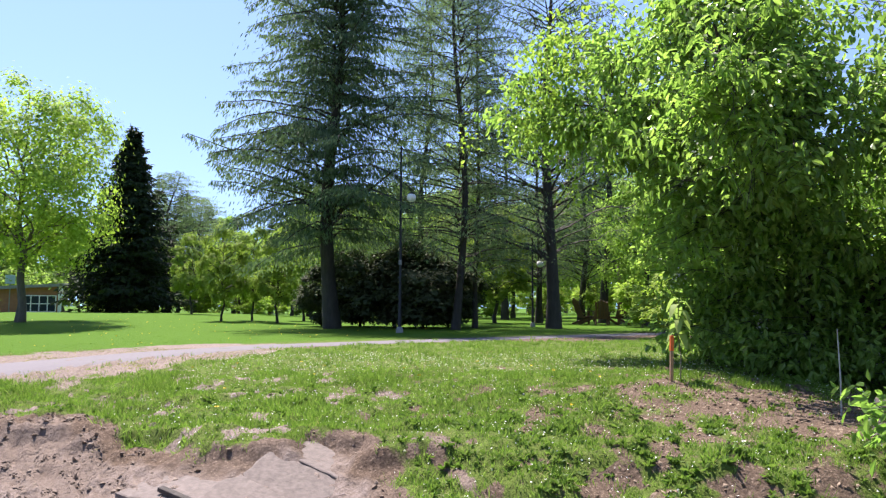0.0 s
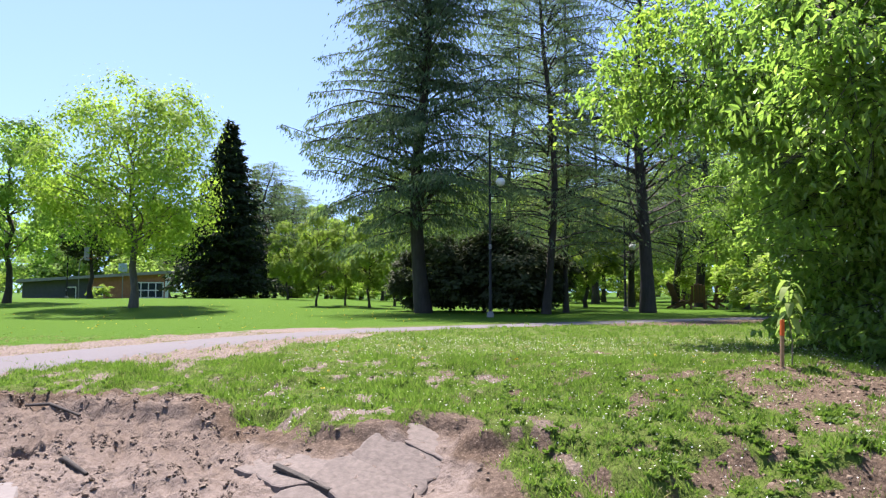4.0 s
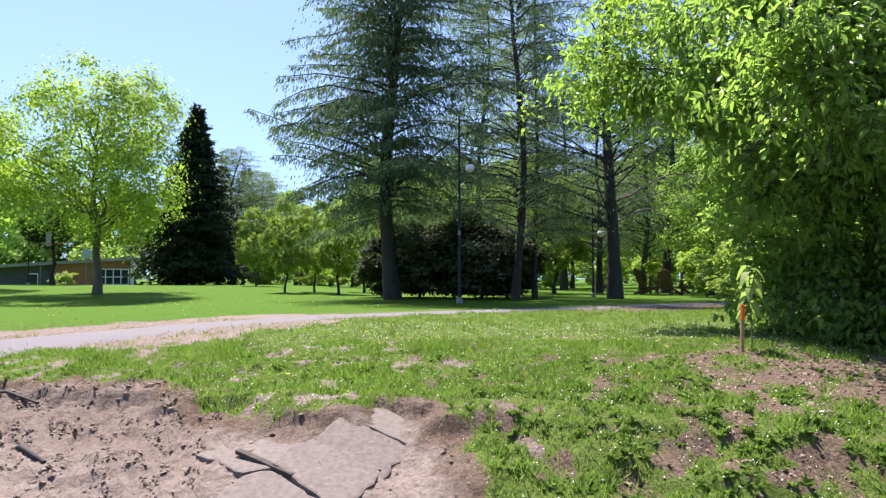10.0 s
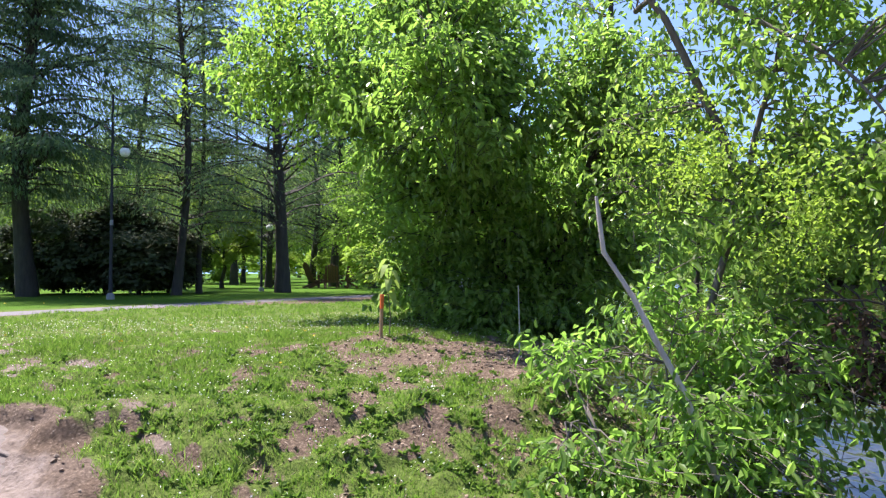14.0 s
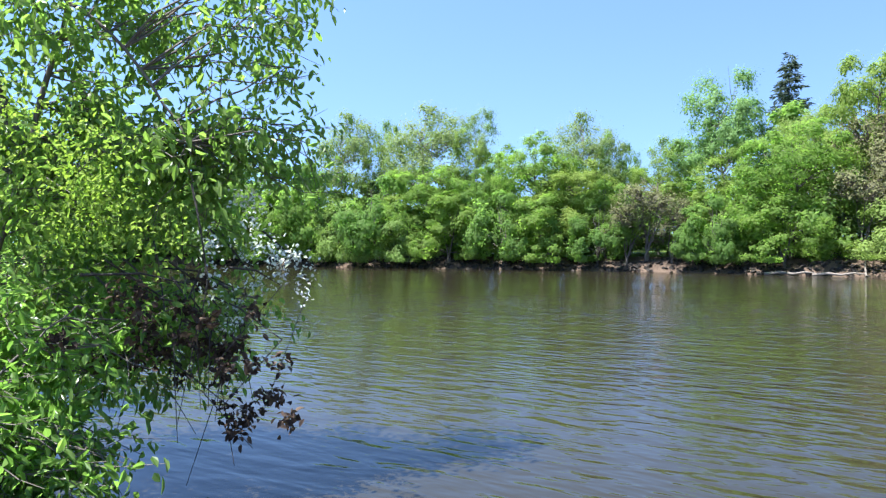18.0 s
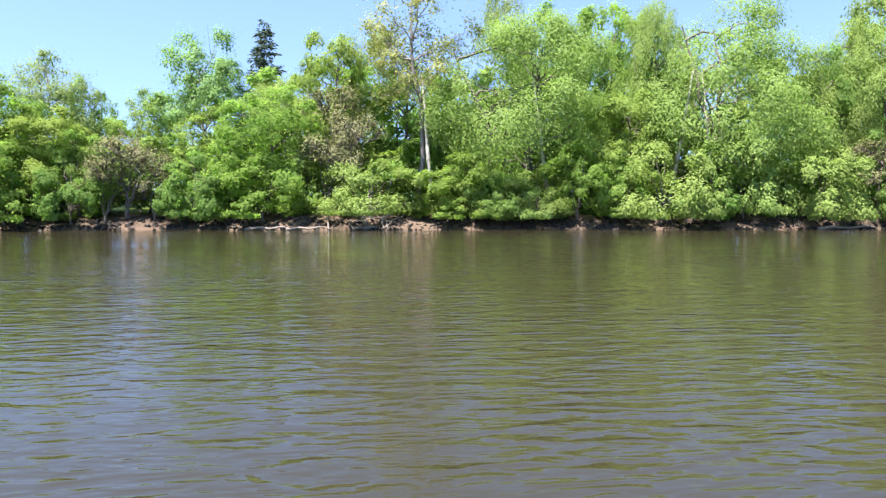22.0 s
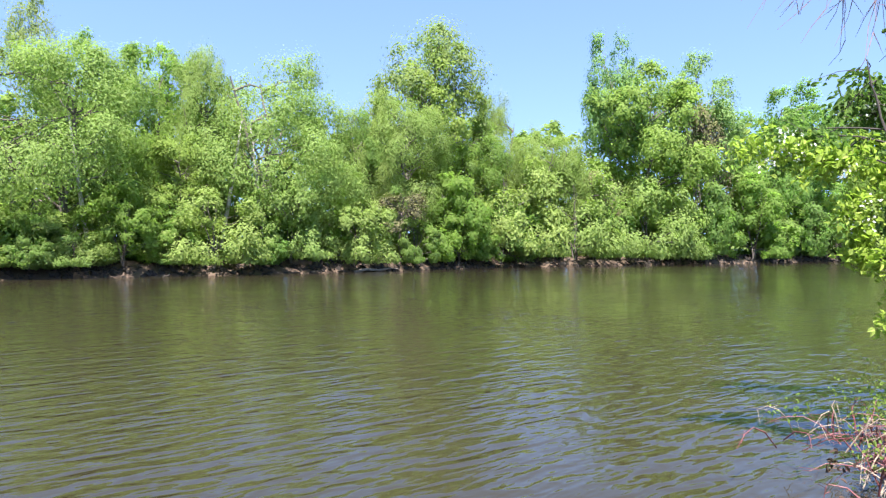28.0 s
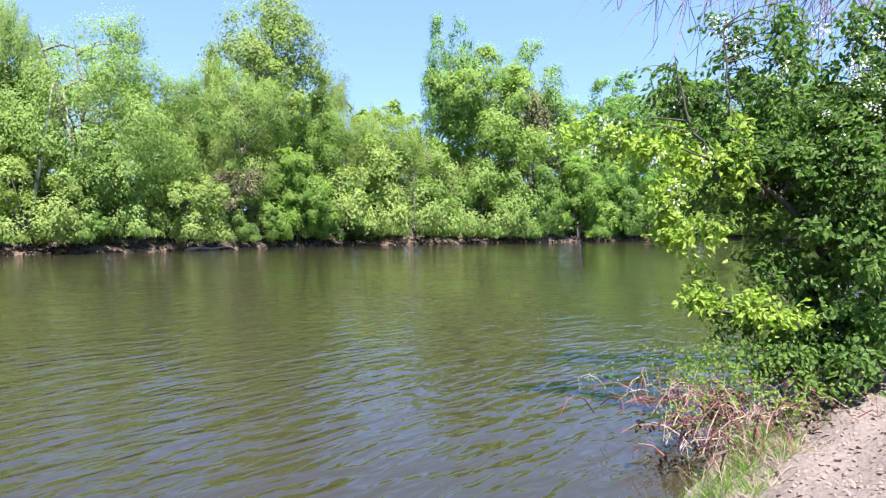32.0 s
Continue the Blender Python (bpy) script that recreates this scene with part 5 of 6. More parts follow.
clusters("young_foliage", apple, spray((0.82, -8.94, 3.25), (0.04, -8.97, 3.07), 12, 0.07) + spray((0.04, -8.97, 3.07), (-0.61, -8.94, 2.84), 12, 0.08) + spray((-0.86, -8.91, 3.22), (-0.92, -8.9, 2.77), 8, 0.08) + spray((0.04, -8.97, 2.85), (-0.32, -8.96, 2.1), 12, 0.08) + spray((-0.08, -8.97, 2.04), (-0.61, -8.94, 2.1), 7, 0.06) + spray((-0.52, -8.94, 1.61), (-0.66, -8.93, 1.25), 8, 0.07) + spray((-0.8, -8.92, 1.5), (-1.58, -8.79, 1.2), 9, 0.07), LEAF["maple"], rng3, 40, 0.085, 0.075, "young yellow-green leaves")
clusters("blossom", apple, [c for i, c in enumerate(ac) if i % 15 == 0] + [(0.47, -8.86, 3.32), (0.38, -8.87, 3.16), (0.65, -8.85, 3.08), (-0.05, -8.87, 2.94), (-0.57, -8.84, 2.89), (-0.16, -8.87, 2.44), (-0.25, -8.86, 2.56), (-0.7, -9.33, 4.47), (-0.79, -9.32, 4.3), (-0.91, -9.31, 4.16), (-1.72, -9.17, 4.29), (-2.08, -9.08, 3.89), (-2.22, -9.04, 4.16), (-2.3, -9.02, 3.63), (-2.18, -9.05, 3.4), (-1.77, -9.16, 3.43), (-1.37, -9.24, 3.9), (-2.03, -9.09, 3.71)], LEAF["petal"], rng3, 26, 0.04, 0.06, "white apple blossom")


def bare_tree():
    rng = np.random.RandomState(61)
    base = np.array((-4.6, -11.5, 0.9))
    root = thing("bare_tree", Matrix.Translation(base), "bare tree with thin drooping purple-brown twigs", "tree")
    wood = [tube(np.array([(-4.6, -11.5, 0.7), (-4.2, -11.2, 3.2), (-3.2, -10.7, 5.6), (-1.6, -10.2, 6.9), (-0.4, -9.8, 7.0)]) - base, [0.15, 0.12, 0.08, 0.045, 0.02], 8)]
    part_np("trunk", *wood[0], BARK_DARK, root, smooth=True)
    tw = []
    for k in range(170):
        u = rng.uniform(0.3, 1)
        s = np.array([np.interp(u, (0, 0.35, 0.7, 1), c) for c in ((-4.2, -3.2, -1.6, -0.4), (-11.2, -10.7, -10.2, -9.8), (4.2, 5.6, 6.9, 7.0))])
        e = s + np.array([rng.normal(0.45, 0.6), rng.normal(scale=0.5), -rng.uniform(0.5, 2.3)])
        t = np.linspace(0, 1, 8)[:, None]
        q = s * (1 - t) + e * t + np.array((0.15, 0, 0.4)) * np.sin(t * 3.14) + np.cumsum(rng.normal(scale=0.045, size=(8, 3)), 0)
        tw.append(tube(q - base, 0.014 * (1 - 0.85 * t[:, 0]), 4))
        for b in range(9):
            st = q[rng.randint(2, 8)]
            en = st + (e - s) * rng.uniform(0.08, 0.25) + rng.normal(scale=0.16, size=3)
            md = (st + en) / 2 + rng.normal(scale=0.03, size=3)
            tw.append(tube(np.stack([st, md, en]) - base, [0.006, 0.004, 0.002], 3))
    part_np("twig", *join(tw), TWIG, root)
    return root


TWIG = plain_mat("purple_brown_twigs", (0.17, 0.11, 0.11), 0.8)
RED = plain_mat("red_stems", (0.16, 0.045, 0.045), 0.6)
bare_tree()


def dogwood():
    rng = np.random.RandomState(62)
    base = np.array((-0.35, -7.85, 0.08))
    root = thing("dogwood_shrub", Matrix.Translation(base), "low shrub of red and dry stems at the waterline", "shrub")
    tw, dry = [], []
    for k in range(90):
        s = np.array((rng.normal(scale=0.3) - 0.35, rng.normal(scale=0.5) - 0.3, 0.02))
        e = s + np.array((rng.uniform(-0.45, 0.75), rng.normal(scale=0.35), rng.uniform(-0.02, 0.4)))
        m = (s + e) / 2 + np.array((0, 0, rng.uniform(0.05, 0.24))) + rng.normal(scale=0.05, size=3)
        (tw if k % 2 else dry).append(tube(np.stack([s, (s + m) / 2 + (0, 0, 0.05), m, (m + e) / 2 + (0, 0, 0.04), e]), [0.008, 0.007, 0.005, 0.004, 0.002], 4))
        for b in range(4):
            st = m + (e - m) * rng.rand()
            (tw if k % 2 else dry).append(tube(np.stack([st, st + rng.normal(scale=0.1, size=3)]), [0.003, 0.0015], 3))
    part_np("red_stem", *join(tw), RED, root, "dark red thin stems")
    part_np("dry_stem", *join(dry), WOOD, root, "straw-coloured dry stems")
    clusters("foliage", root, [base + rng.normal(scale=(0.4, 0.45, 0.2)) + (-0.6, -0.4, 0.45) for _ in range(60)], LEAF["bright"], rng, 14, 0.045, 0.07, "small fresh leaves")
    clusters("leaf_litter", root, [base + rng.normal(scale=(0.25, 0.3, 0.1)) + (0.0, 0.1, 0.12) for _ in range(10)], LEAF["dry"], rng, 22, 0.06, 0.05, "brown caught leaves")
    return root


dog = dogwood()
again(dog, Matrix.Translation((-0.95, -8.15, 0.22)) @ pose(0, 0, 0, 0, 0, 70), "tangle of red and dry twigs under the apple tree")

# ---- grass, petals, clods ----
def turf(name, label, leaf, x0, x1, y0, y1, tufts, per, tall, wide, seed, mask, lean=0.5):
    rng = np.random.RandomState(seed)
    x, y = rng.uniform(x0, x1, tufts), rng.uniform(y0, y1, tufts)
    keep = rng.rand(tufts) < mask(x, y)
    x, y = x[keep], y[keep]
    h = tall * (0.55 + 0.45 * np.clip(waves(x, y, 51, 1.3) + 0.6, 0, 1.6)) * rng.uniform(0.6, 1.3, len(x))
    n = len(x) * per
    px, py = np.repeat(x, per) + rng.normal(size=n) * 0.035, np.repeat(y, per) + rng.normal(size=n) * 0.035
    pz = sample_ground(px, py) - 0.01
    w = np.stack([rng.normal(size=n) * lean, rng.normal(size=n) * lean, np.ones(n)], 1)
    v, f = cards(np.stack([px, py, pz], 1), w, np.repeat(h, per), np.full(n, wide), rng, 0.2)
    ob = new(name, mesh_np(name, v, f, leaf))
    return tagged(ob, label, "grass", kind="stuff")


def sample_ground(x, y):
    """Height of the ground sheet itself, between its corners."""
    i = np.clip(np.searchsorted(gx, x) - 1, 0, len(gx) - 2)
    j = np.clip(np.searchsorted(gy, y) - 1, 0, len(gy) - 2)
    u, w = (x - gx[i]) / (gx[i + 1] - gx[i]), (y - gy[j]) / (gy[j + 1] - gy[j])
    return (GZ[j, i] * (1 - u) + GZ[j, i + 1] * u) * (1 - w) + (GZ[j + 1, i] * (1 - u) + GZ[j + 1, i + 1] * u) * w


def clumped(x, y, seed):
    """Tufts gather: 0 between them, 1 in their middles."""
    return step(-0.55, 0.35, waves(x, y, seed, 0.7) + 0.7 * waves(x, y, seed + 1, 0.22))


turf("grass", "uneven spring grass on the bank", LEAF["grass"], -9, 6.5, 2.9, 9.5, 60000, 8, 0.078, 0.008, 71, lambda x, y: grass_cover(x, y) * (0.4 + 0.55 * clumped(x, y, 95)) * (1 - 0.3 * step(7.0, 5.8, y + 0.4 * waves(x, y, 97, 1.0)) * (x > 0)))
turf("grass", "long grass between bank and path", LEAF["grass"], -12, 9, 9.0, 20, 16000, 7, 0.085, 0.012, 72, lambda x, y: grass_cover(x, y) * (0.45 + 0.5 * clumped(x, y, 98)) * (path_offset(x, y) < 0))
turf("grass", "bleached straw among the green grass", LEAF["straw"], -9, 6.5, 3.2, 14, 5500, 6, 0.07, 0.007, 76, lambda x, y: np.clip(grass_cover(x, y), 0.03, 1) * (0.25 + 0.75 * (1 - clumped(x, y, 95))) * (np.abs(path_offset(x, y)) > 0.6), 1.1)
turf("grass", "thin straw on the sandy verge of the path", LEAF["straw"], -9, 0, 8.5, 15, 6500, 5, 0.05, 0.008, 77, lambda x, y: (1 - grass_cover(x, y)) * (np.abs(path_offset(x, y)) > 0.6) * (np.abs(path_offset(x, y)) < 3), 1.2)
turf("grass", "mown lawn beyond the path", LEAF["lawn"], -34, 12, 10, 34, 9000, 5, 0.02, 0.016, 73, lambda x, y: grass_cover(x, y) * (path_offset(x, y) > 0.6) * step(9, 3, path_offset(x, y)))
turf("grass", "straw-like dry grass at the water's edge", plain_mat("dry_straw", (0.24, 0.20, 0.12), 0.9), -2.6, 0.2, -9.5, -5.8, 300, 12, 0.22, 0.007, 74, lambda x, y: step(0.6, 0.2, np.abs(-along(NEAR_SHORE, x, y) - 0.3)), 1.1)
turf("grass", "green blades among the dry grass", LEAF["grass"], -2.6, 0.2, -9.5, -5.8, 420, 12, 0.26, 0.01, 75, lambda x, y: step(0.5, 0.15, np.abs(-along(NEAR_SHORE, x, y) - 0.28)), 0.8)


def scatter(name, label, category, material, x, y, size, seed, flat=0.5):
    """Small lumps, each a jittered octahedron, lying on the ground."""
    rng = np.random.RandomState(seed)
    n = len(x)
    o = np.array([(1, 0, 0), (0, 1, 0), (-1, 0, 0), (0, -1, 0), (0, 0, 1), (0, 0, -1)], float)
    s = size * rng.uniform(0.4, 1.4, n) ** 1.5
    v = o[None] * s[:, None, None] * np.array([1, 1, flat]) * rng.uniform(0.6, 1.3, (n, 6, 1))
    for i0, i1, top in ((0, 1, 6.28), (1, 2, 0.8), (0, 2, 0.8)):
        a = rng.uniform(-top, top, n)
        c, d = np.cos(a)[:, None], np.sin(a)[:, None]
        p0, p1 = v[..., i0].copy(), v[..., i1].copy()
        v[..., i0], v[..., i1] = p0 * c - p1 * d, p0 * d + p1 * c
    v += np.stack([x, y, sample_ground(x, y)], -1)[:, None, :] + np.array((0, 0, 0.15 * size))
    t = np.array([(0, 1, 4), (1, 2, 4), (2, 3, 4), (3, 0, 4), (1, 0, 5), (2, 1, 5), (3, 2, 5), (0, 3, 5)])
    f = (t[None] + 6 * np.arange(n)[:, None, None]).reshape(-1, 3)
    return tagged(new(name, mesh_np(name, v.reshape(-1, 3), f, material)), label, category, kind="stuff")


r7 = np.random.RandomState(7)
SANDY = plain_mat("sand_clods", (0.19, 0.145, 0.11), 0.95, vary=0.3, scale=20)
CHIP = plain_mat("wood_chips", (0.22, 0.16, 0.11), 0.9, vary=0.5, scale=25)
# far brown stones: shade of the overhanging shrubs is put into this near-black colour
SHADED_ROCK = plain_mat("shaded_brown_stones", (0.03, 0.023, 0.017), 0.9, vary=0.6, scale=5)
cx, cy = r7.uniform(-7, 1.0, 15000), r7.uniform(3.2, 9, 15000)
ok = (grass_cover(cx, cy) < 0.35) & (r7.rand(15000) < 0.06 + 0.94 * step(0.15, 0.7, waves(cx * 1.7 + 0.6 * cy, cy * 0.6, 81, 0.6))) & (r7.rand(15000) < 0.25 + 0.75 * step(-1.7, -2.1, cx))
scatter("sand_clods", "crumbled clods on the cut sand bank", "clods", SANDY, cx[ok], cy[ok], 0.021, 82)
cx, cy = r7.uniform(-6.5, -1.5, 9000), r7.uniform(4.6, 7.6, 9000)
ok = (grass_cover(cx, cy) < 0.2) & (waves(cx * 1.3 + 0.8 * cy, cy * 0.7, 86, 0.4) > 0.45) & (cx < -1.75)
scatter("dark_clods", "dark moist clods along the rills of the bank", "clods", plain_mat("moist_clods", (0.135, 0.10, 0.076), 0.95, vary=0.4, scale=20), cx[ok], cy[ok], 0.017, 87, 0.7)
cx, cy = r7.uniform(1.2, 6.4, 7000), r7.uniform(3.2, 9.5, 7000)
ok = (grass_cover(cx, cy) < 0.6) & (-along(NEAR_SHORE, cx, cy) > 0.3)
scatter("wood_chips", "wood chips and litter on bare soil", "litter", CHIP, cx[ok], cy[ok], 0.018, 83, 0.3)
cx, cy = r7.uniform(-3.5, 0.2, 4200), r7.uniform(-11.5, -5.5, 4200)
ok = -along(NEAR_SHORE, cx, cy) > 0.5
scatter("sand_clods", "clods on the sandy shore", "clods", SANDY, cx[ok], cy[ok], 0.02, 84)
px, py = r7.uniform(-2.5, 6.2, 4600), r7.uniform(4.2, 13, 4600)
ok = grass_cover(px, py) > 0.15
px, py = px[ok], py[ok]
v, f = cards(np.stack([px, py, sample_ground(px, py) + r7.uniform(0.01, 0.07, len(px))], 1), r7.normal(size=(len(px), 3)) * (1, 1, 0.3), 0.018, 0.016, r7)
tagged(new("fallen_petals", mesh_np("fallen_petals", v, f, LEAF["petal"])), "white petals scattered over grass and soil", "petals", kind="stuff")
dx_, dy_ = r7.uniform(-22, 2, 260), r7.uniform(14, 38, 260)
ok = path_offset(dx_, dy_) > 2.2
dx_, dy_ = np.concatenate([dx_[ok], r7.uniform(-2.5, 3.0, 16)]), np.concatenate([dy_[ok], r7.uniform(6.6, 11, 16)])
dn = len(dx_)
v, f = cards(np.repeat(np.stack([dx_, dy_, sample_ground(dx_, dy_) + 0.07], 1), 5, 0), r7.normal(size=(5 * dn, 3)) * (1, 1, 0.25), 0.026, 0.026, r7)
tagged(new("dandelions", mesh_np("dandelions", v, f, plain_mat("dandelion_yellow", (0.72, 0.52, 0.03), 0.7, vary=0.15))), "yellow dandelion heads in the grass", "flowers", kind="stuff")
# rosettes of broad-leaved weeds, thickest on the low bank above the water
wx, wy = r7.uniform(-6, 5.4, 16000), r7.uniform(3.2, 8.5, 16000)
low_bank = step(7.2, 5.9, wy) * step(0.1, 0.8, wx)
ok = r7.rand(16000) < (0.25 + 0.75 * low_bank) * np.clip(grass_cover(wx, wy) * 1.2, 0.05, 1) * step(-0.4, 0.5, waves(wx, wy, 91, 0.6)) * (turf_edge(wx, wy) > 0)
wx, wy = wx[ok], wy[ok]
wx, wy, ws = np.repeat(wx, 9), np.repeat(wy, 9), np.repeat(r7.uniform(0.5, 1.5, len(wx)), 9)
wn_ = len(wx)
v, f = cards(np.stack([wx, wy, sample_ground(wx, wy) + 0.005], 1), r7.normal(size=(wn_, 3)) * (1, 1, 0.3) + (0, 0, 0.55), 0.052 * ws, 0.024 * ws, r7)
tagged(new("weeds", mesh_np("weeds", v, f, LEAF["weed"])), "broad-leaved weeds among the grass", "weeds", kind="stuff")
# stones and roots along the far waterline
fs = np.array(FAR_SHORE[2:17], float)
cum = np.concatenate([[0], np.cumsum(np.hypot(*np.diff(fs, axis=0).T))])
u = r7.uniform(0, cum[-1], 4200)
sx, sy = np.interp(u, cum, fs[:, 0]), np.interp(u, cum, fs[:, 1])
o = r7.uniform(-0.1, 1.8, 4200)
scatter("bank_stones", "brown stones and rubble along the far waterline, coloured as in shade", "stones", SHADED_ROCK, sx + 0.88 * o, sy - 0.45 * o, 0.2, 85, 0.7)


# ---- built things ----
def box(bm, x0, x1, y0, y1, z0, z1, bevel=0.0):
    r = bmesh.ops.create_cube(bm, size=1, matrix=Matrix.LocRotScale(((x0 + x1) / 2, (y0 + y1) / 2, (z0 + z1) / 2), None, (x1 - x0, y1 - y0, z1 - z0)))
    if bevel:
        es = {e for v in r["verts"] for e in v.link_edges}
        bmesh.ops.bevel(bm, geom=list(es), offset=bevel, segments=1, affect="EDGES")
    return bm


def boxed(name, size, material, parent, label="", bevel=0.0):
    return part(name, box(bmesh.new(), *size, bevel), material, parent, label)


BRICK = plain_mat("orange_brown_cladding", (0.33, 0.14, 0.07), 0.8, vary=0.2, scale=3)
GREY = plain_mat("dark_grey_cladding", (0.075, 0.08, 0.09), 0.7, vary=0.2, scale=3)
FASCIA = plain_mat("pale_grey_roof_edge", (0.24, 0.235, 0.23), 0.8)
WHITE = plain_mat("white_paint", (0.75, 0.75, 0.73), 0.5, vary=0.08)
GLASS = plain_mat("dark_window_glass", (0.03, 0.04, 0.05), 0.06, vary=0.1, relief=0)
BLACK = plain_mat("black_metal", (0.012, 0.012, 0.013), 0.7, vary=0.3)
ORANGE = plain_mat("orange_marking_paint", (0.85, 0.16, 0.03), 0.6, vary=0.15)
STAIN = plain_mat("red_brown_stained_wood", (0.13, 0.06, 0.04), 0.7, vary=0.3, scale=12)
CONCRETE = plain_mat("pale_concrete", (0.17, 0.15, 0.14), 0.9, vary=0.15, scale=14)


def wedge(bm, x0, x1, y0, y1, z0, za, zb):
    """A wall block whose top rises from za at x0 to zb at x1."""
    v = [bm.verts.new(p) for p in ((x0, y0, z0), (x1, y0, z0), (x1, y1, z0), (x0, y1, z0), (x0, y0, za), (x1, y0, zb), (x1, y1, zb), (x0, y1, za))]
    for f in ((3, 2, 1, 0), (4, 5, 6, 7), (0, 1, 5, 4), (1, 2, 6, 5), (2, 3, 7, 6), (3, 0, 4, 7)):
        bm.faces.new([v[i] for i in f])
    return bm


def pavilion():
    a, b = Vector((-47.6, 74.4, 0)), Vector((-35.0, 82.0, 0))
    d = b - a
    L = d.length
    root = thing("pavilion", Matrix.Translation((a.x, a.y, 0.65)) @ pose(0, 0, 0, 0, 0, math.degrees(math.atan2(d.y, d.x))), "low park pavilion, grey and orange-brown, sloping roof", "building")
    part("wall", wedge(bmesh.new(), 0, L * 0.43, 0, 8, 0, 2.58, 3.05), GREY, root, "dark grey clad wall")
    part("wall", wedge(bmesh.new(), L * 0.43, L * 0.97, -0.3, 8, 0, 3.05, 3.72), BRICK, root, "orange-brown clad wall")
    rf = wedge(bmesh.new(), -0.6, L + 0.5, -0.9, 8.6, 0, 0.32, 0.32)
    for v in rf.verts:
        v.co.z += 2.56 + (v.co.x + 0.6) / (L + 1.1) * 1.16
    part("roof", rf, FASCIA, root, "pale grey sloping roof")
    part("end_panel", box(bmesh.new(), L * 0.97, L * 0.995, -0.35, 0.3, 0, 3.75), WHITE, root, "white end panel")
    x0, x1 = L * 0.74, L * 0.955
    w = boxed("window", (x0, x1, -0.42, -0.303, 0.9, 2.65), GLASS, root, "dark glazing in white frames")
    for k in range(5):
        x = x0 + (x1 - x0) * k / 4
        boxed("mullion", (x - 0.05, x + 0.05, -0.48, -0.424, 0.9, 2.65), WHITE, w)
    for z in (0.9, 1.75, 2.62):
        boxed("rail", (x0 - 0.05, x1 + 0.05, -0.476, -0.428, z - 0.05, z + 0.05), WHITE, w)
    for x in (L * 0.28, L * 0.46):
        dr = boxed("door", (x, x + 1.0, -0.34, -0.303 if x > L * 0.43 else -0.004, 0.2, 2.1), GLASS, root, "glazed door in a white frame")
        for k in (0, 0.92):
            boxed("frame", (x + k, x + k + 0.08, -0.38, -0.344, 0.2, 2.14), WHITE, dr)
        boxed("frame", (x + 0.084, x + 0.916, -0.38, -0.344, 2.02, 2.14), WHITE, dr)
    return root


pavilion()


dark_tree = broadleaf("dark_tree", "small dark-crowned tree beside the pavilion", "tree", LEAF["yew"], BARK_DARK, 7.2, 2.5, 2.6, 53, clumps=60, per=120, size=0.24, spread=0.7, trunk_r=0.2)
place(dark_tree, at(28.4, 61))


def hoop(m):
    root = thing("basketball_hoop", m, "basketball hoop with a pale board on a grey pole", "basketball hoop")
    part_np("pole", *tube([(0, 0.9, -0.1), (0, 0.9, 2.4), (0, 0.75, 2.9), (0, 0.12, 3.3)], [0.06, 0.06, 0.055, 0.05], 8), FASCIA, root, smooth=True)
    board = boxed("backboard", (-0.9, 0.9, -0.02, 0.02, 2.9, 3.95), plain_mat("pale_board", (0.28, 0.29, 0.31), 0.4, vary=0.08), root, "pale worn backboard", 0.01)
    for z0, z1 in ((3.1, 3.13), (3.5, 3.53)):
        boxed("marking", (-0.3, 0.3, -0.03, -0.024, z0, z1), BLACK, board)
    a = np.linspace(0, 2 * math.pi, 15)
    part_np("rim", *tube(np.stack([0.23 * np.cos(a), -0.33 + 0.23 * np.sin(a), np.full(15, 3.05)], 1), [0.012] * 15, 5), ORANGE, root, "orange metal rim")
    return root


hoop(at(28.7, 57, 0, 100, (0.55, 0.55, 0.95)))


def sign_post(m):
    root = thing("sign_post", m, "small pale blue sign on a grey post", "sign")
    part_np("post", *tube([(0, 0, -0.1), (0, 0, 2.6)], [0.035, 0.035], 8), FASCIA, root)
    boxed("plate", (-0.3, 0.3, -0.06, -0.037, 2.0, 2.6), plain_mat("pale_blue_sign", (0.35, 0.45, 0.6), 0.4, vary=0.1), root, "pale blue plate", 0.004)
    return root


sign_post(at(26.3, 58, 0, 20))


def ball(bm, c, r, seg=14):
    bmesh.ops.create_uvsphere(bm, u_segments=seg, v_segments=8, radius=r, matrix=Matrix.Translation(c))
    return bm


